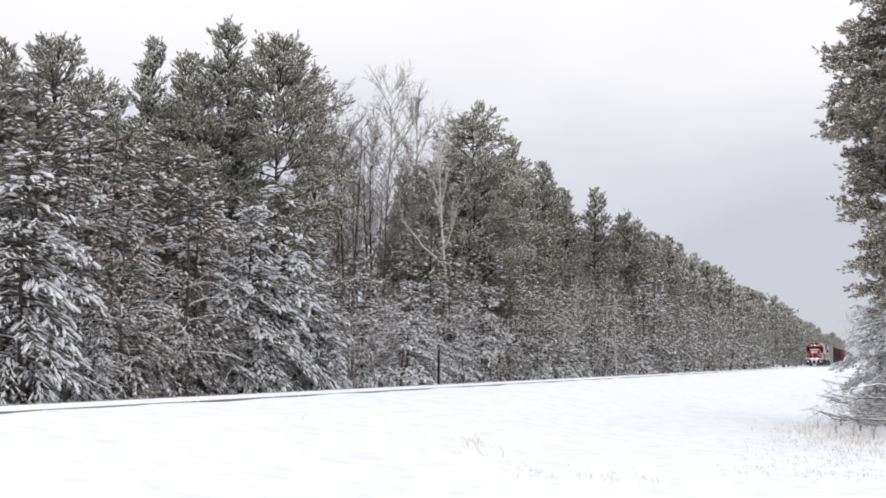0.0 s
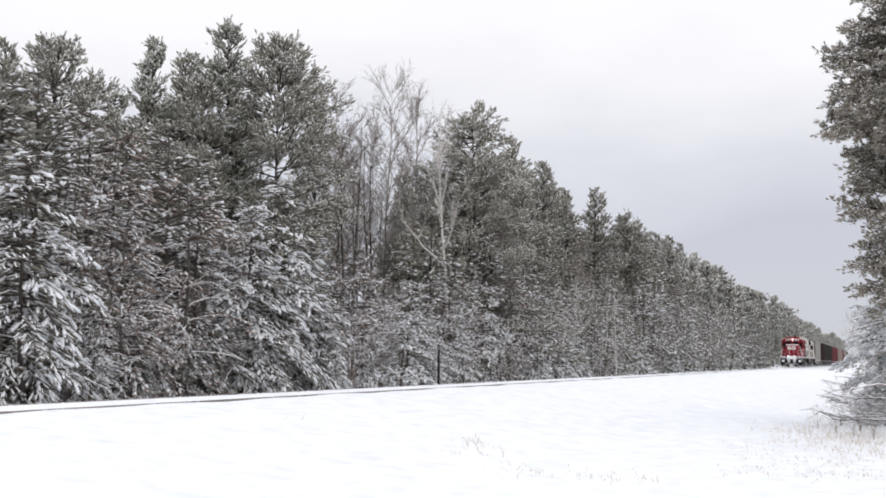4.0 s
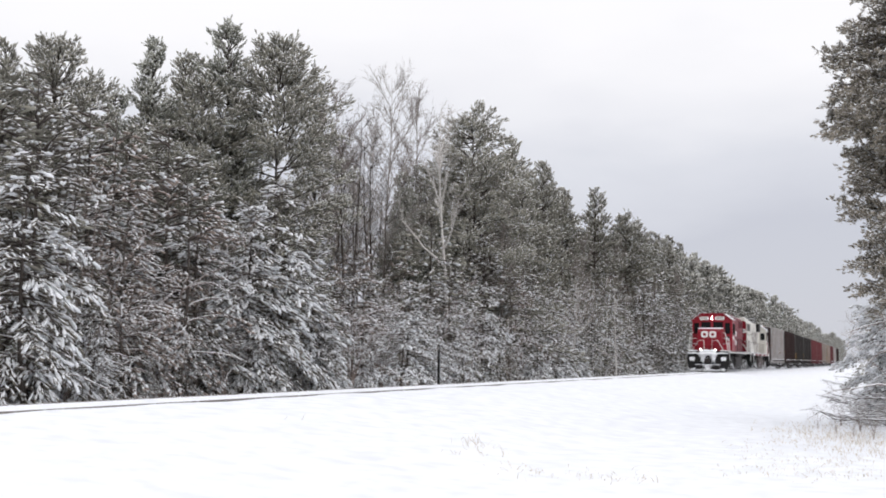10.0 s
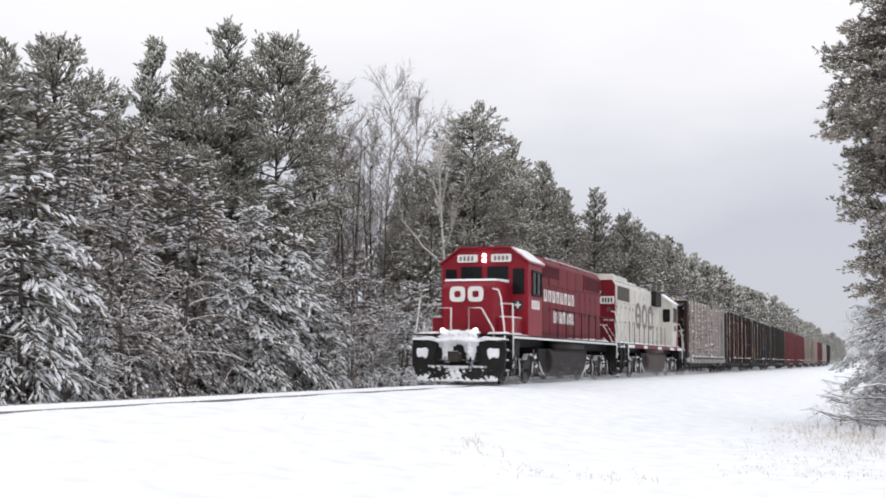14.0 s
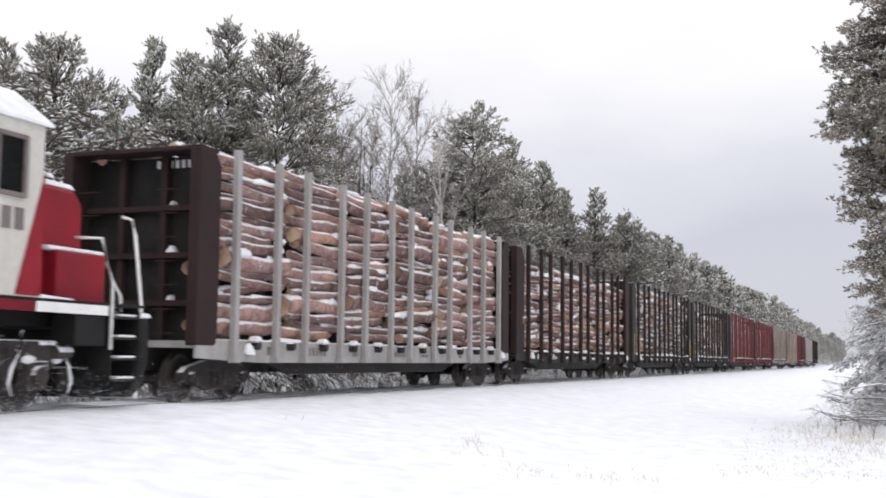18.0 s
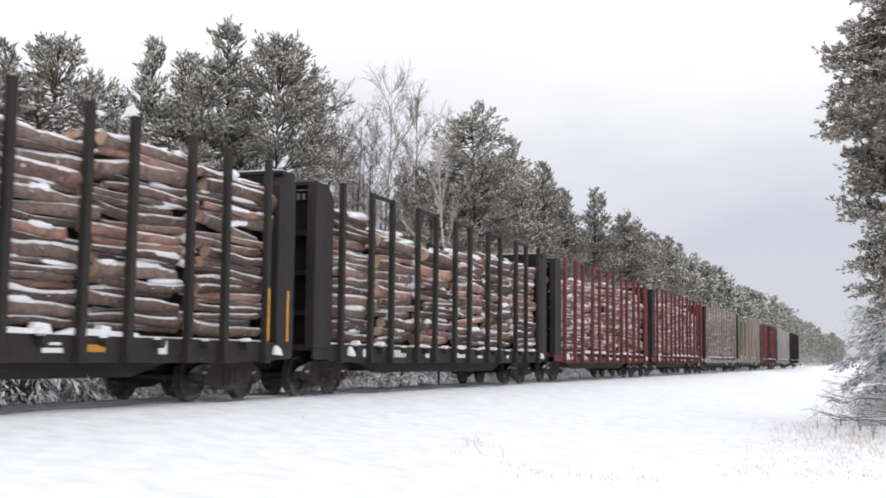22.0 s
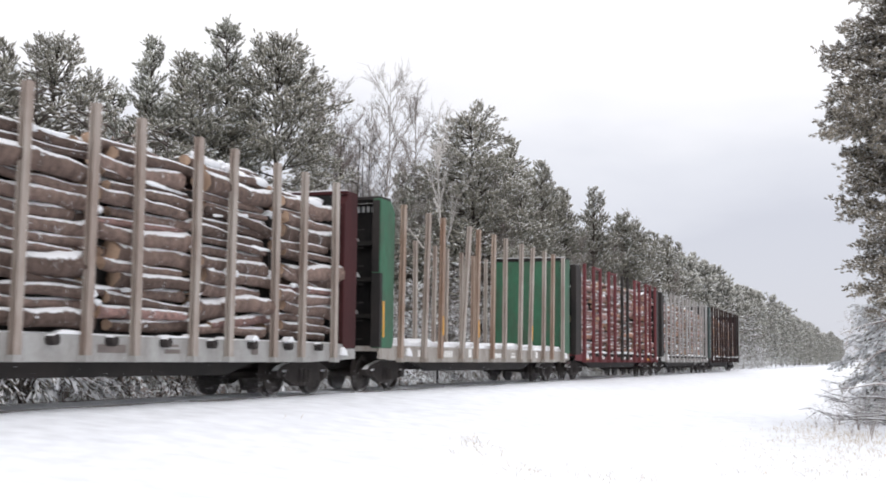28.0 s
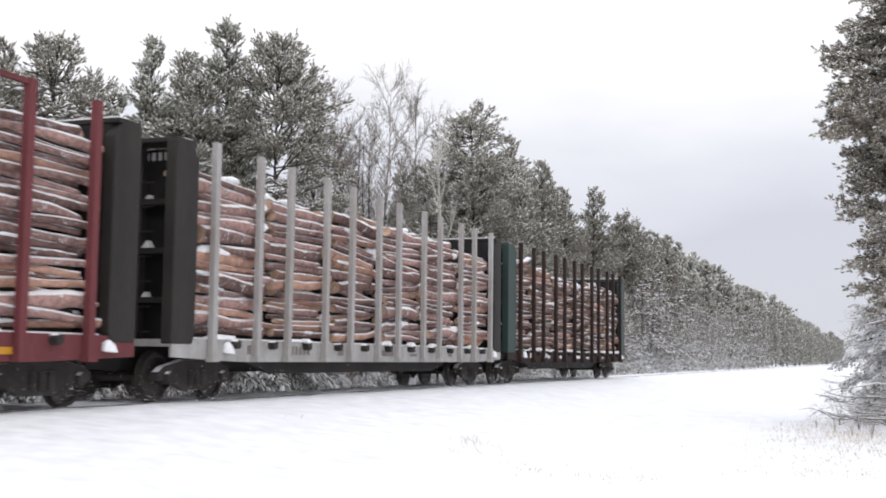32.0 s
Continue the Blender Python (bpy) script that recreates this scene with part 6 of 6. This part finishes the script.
def log_mesh(seed, bark=""):
    """A tapered, slightly bowed log of 2.44 m along y with a flared butt and sawn ends."""
    rg, g = random.Random(seed), Geo()
    n, k = 9, 11
    bow, twist, lump = rg.uniform(-0.05, 0.05), rg.uniform(-0.045, 0.045), rg.uniform(2, 5)
    kink = rg.uniform(-0.026, 0.026)
    knots = [(rg.uniform(0.1, 0.9), rg.uniform(0, 6.28), rg.uniform(0.12, 0.3)) for _ in range(4)]
    for i in range(k):
        u = i / (k - 1)
        y = -1.22 + 2.44 * u
        cx, cz = bow * (4 * u * (1 - u) - 0.5) + kink * math.sin(7 * u), twist * (4 * u * (1 - u) - 0.5) + 0.012 * math.sin(lump * u * 3)
        r = 1.13 - 0.26 * u + 0.05 * math.sin(lump * 2.2 * u + seed) + 0.09 * max(0, 0.12 - u) / 0.12
        r *= 1 + rg.uniform(-0.07, 0.07) * (0 < i < k - 1)
        for q in range(n):
            a = 2 * math.pi * q / n
            # knots and old branch stubs swell the bark here and there
            swell = 1 + 0.05 * math.sin(3 * q + seed + 2 * u) + rg.uniform(-0.05, 0.05) + sum(h * math.exp(-((u - ku) / 0.06) ** 2 - (math.sin(0.5 * (a - ka)) / 0.3) ** 2) for ku, ka, h in knots)
            g.v.append((cx + 0.105 * r * swell * math.cos(a), y + 0.03 * math.sin(q + seed) * (i in (0, k - 1)), cz + 0.105 * r * swell * math.sin(a)))
    g.f += [(i * n + q, i * n + (q + 1) % n, (i + 1) * n + (q + 1) % n, (i + 1) * n + q) for i in range(k - 1) for q in range(n)]
    g.mi += [0] * ((k - 1) * n)
    g.f += [tuple(range(n)), tuple(range(k * n - 1, (k - 1) * n - 1, -1))]
    g.mi += [1, 1]
    me = g.mesh("log", [M[bark or ("bark_orange" if seed % 6 == 0 else "bark_log")], M["cut"]])
    me.polygons.foreach_set("use_smooth", [True] * ((k - 1) * n) + [False, False])
    return me


LOGS = [log_mesh(k) for k in range(16)]
MIXED_LOGS = [log_mesh(k, "bark_dark" if k % 3 else "") for k in range(16)]
DARK_LOGS = [log_mesh(k, "bark_dark") for k in range(15)] + [log_mesh(16)]


def log_load(seed, rows, label, logs=LOGS, stout=1.0, white=0.42):
    """Six piles of logs side by side along the car, their outer faces and tops piece by piece."""
    rg = random.Random(seed)
    t = thing("log_load", label, "logs", "log loads on the cars")
    snow = Geo()
    core, back = Geo(), Geo()
    for p in range(6):
        yc = -6.3 + 2.74 * p
        high = rows + rg.choice((-1, 0, 0, 1))
        slope = rg.uniform(-0.05, 0.05)
        # filler in place of inner logs; near-black, so shade in the gaps is painted
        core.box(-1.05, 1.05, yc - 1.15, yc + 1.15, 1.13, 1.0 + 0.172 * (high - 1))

        def lay(x, z, r, big=False):
            ob = new("log", logs[rg.randrange(16)])
            ob.parent = t
            ob.location = (x, yc + rg.uniform(-0.26, 0.26), z)
            ob.rotation_euler = (slope + rg.uniform(-0.04, 0.04) + (rg.uniform(-0.12, 0.12) if rg.random() < 0.15 else 0), rg.uniform(0, 6.28), rg.uniform(-0.04, 0.04) + rg.choice((0, math.pi)))
            ob.scale = (r, rg.uniform(0.92, 1.03), r)
            for _ in range(rg.choice((1, 2, 3)) if rg.random() < (0.95 if big else white) else 0):
                a = rg.uniform(-1.25, 0.8)
                b = min(1.25, a + rg.uniform(0.2, 1.1))
                w = rg.uniform(0.04, 0.10) * min(r, 1.2)
                y0, tilt = ob.location.y, ob.rotation_euler.x
                side = rg.uniform(0.02, 0.06) * (1 if x > 0 else -1)
                pts = [(x + side + rg.uniform(-0.015, 0.015), y0 + a + (b - a) * u, z + 0.082 * r + tilt * (a + (b - a) * u) + rg.uniform(-0.012, 0.012)) for u in (0, 0.1, 0.4, 0.7, 0.92, 1)]
                snow.tube(pts, [0.012, w * 0.8, w * rg.uniform(0.6, 1.1), w * rg.uniform(0.6, 1.1), w * 0.7, 0.012], 6)

        z = 1.20
        k = -1
        while z < 1.2 + 0.170 * high:
            k += 1
            r = stout * rg.choice((0.5, 0.6, 0.68, 0.76, 0.85, 0.98, 1.25)) * rg.uniform(0.92, 1.08)
            z += 0.097 * r
            lay(1.24 + rg.uniform(-0.09, 0.07), z, r)
            back.tube([(-1.22, yc - 1.2, z + slope), (-1.25 + rg.uniform(-0.04, 0.04), yc, z), (-1.22, yc + 1.2, z - slope)], [0.11 * r, 0.105 * r, 0.095 * r], 7)
            z += 0.097 * r * rg.uniform(0.9, 1.06)
        for k in range(8):
            lay(-1.0 + 0.28 * k + rg.uniform(-0.05, 0.05), z - 0.06 + rg.uniform(-0.10, 0.14), rg.uniform(0.85, 1.15), True)
        for k in range(round(17 * white)):
            # snow lodged on the butts between the piles
            a, h = yc - 1.37 + rg.uniform(-0.15, 0.1), 1.5 + rg.uniform(0, 0.170 * high - 0.35)
            snow.tube([(1.12, a - 0.14, h), (1.22, a - 0.06, h + 0.05), (1.25, a + 0.05, h + 0.03), (1.16, a + 0.17, h - 0.03)], [0.015, rg.uniform(0.05, 0.10), rg.uniform(0.05, 0.10), 0.015], 6)
        for k in range(5):
            # inner logs whose butts show in the gaps between piles
            lay(1.0 - 0.12 * (k % 2), 1.4 + 0.5 * k, rg.uniform(0.95, 1.25))
    tagged(part("far_stack", back, M["bark_log"], t, smooth=True), kind="stuff")
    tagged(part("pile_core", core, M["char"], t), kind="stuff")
    tagged(part("snow_cover", snow, M["bough_snow"], t, "snow lying along the logs", smooth=True), kind="stuff")
    return t


loads = []
for k, (mid, car) in enumerate(cars):
    if k != 7:
        stout = {6: 1.3, 0: 1.28, 3: 1.05, 4: 0.92, 8: 0.86, 9: 1.02, 10: 0.95}.get(k, 1.0)
        loads.append((mid, log_load(100 + k, {0: 19, 1: 16, 2: 16, 6: 16, 8: 17, 9: 16}.get(k, 15), "thick dark-barked logs with snow between the stakes" if k == 6 else "snow-dusted pulpwood logs stacked between the stakes",
                                    DARK_LOGS if k == 6 else MIXED_LOGS if k in (2, 3, 10) else LOGS, stout, 0.42 if k < 4 else 0.32 if k < 7 else 0.2 if k < 10 else 0.12)))


# ---- snow whirled up by the train ----
def blown_snow(seed, y0, y1, n, high, label):
    """Loose flakes about the wheels and in the wake, dense near the ground."""
    rng = np.random.default_rng(seed)
    p = np.stack([rng.normal(0, 1.0, n) + rng.choice([-1.5, 1.5], n), rng.uniform(y0, y1, n), rng.exponential(high, n)], 1)
    a = rng.standard_normal((n, 3, 3)) * rng.uniform(0.003, 0.0075, n)[:, None, None]
    return tagged(new("blown_snow", triangles("blown_snow", p[:, None, :] + a, M["bough_snow"])), label, "snow", "", "stuff")


drifts = [(0.0, blown_snow(91, -46, -10, 110000, 0.15, "fine snow whirled up beside the locomotives")),
          (0.0, blown_snow(92, -10, 95, 95000, 0.13, "fine snow whirled up beside the log cars")),
          (0.0, blown_snow(93, 95, 198, 95000, 0.13, "fine snow whirled up beside the log cars")),
          (0.0, blown_snow(94, 196, 262, 150000, 1.1, "fine snow swirling in the train's wake"))]


# ---- what moves ----
def run(t):
    """How far the train has come at t seconds: it slows on its way, a little more for a while at 23 to 27 s."""
    late = np.interp(t, (22.5, 24.0, 24.5, 25.0, 25.5, 27.5, 28.0, 28.5, 29.0, 29.5, 30.0, 32.0), (0, 0.15, 0.25, 0.65, 0.72, 0.82, 0.74, 0.62, 0.55, 0.60, 0.68, 0.78))
    return 12.887 * (t - 20) - 0.0675 * (t - 20) ** 2 - float(late)


def motions():
    times = [0.5 * k for k in range(65)]
    for mid, ob, turn in [(-37.0, lead, 0), (-19.15, second, 180)] + [(m, c, 0) for m, c in cars] + [(m, l, 0) for m, l in loads + drifts]:
        walk(ob, [(t, pose(TX, mid - run(t), 0, 0, 0, turn)) for t in times])
    # the wheels roll; all of one kind share one set of keys
    first = {}
    for r, ax in axles:
        way = -1 if ax.parent.parent is second else 1
        if (r, way) not in first:
            walk(ax, [(k / 30, pose(0, 0, 0, way * math.degrees(run(k / 30) / r))) for k in range(961)])
            first[r, way] = ax.animation_data
        else:
            ax.rotation_mode = "QUATERNION"
            keys = ax.animation_data_create()
            keys.action, keys.action_slot = first[r, way].action, first[r, way].action_slot


motions()
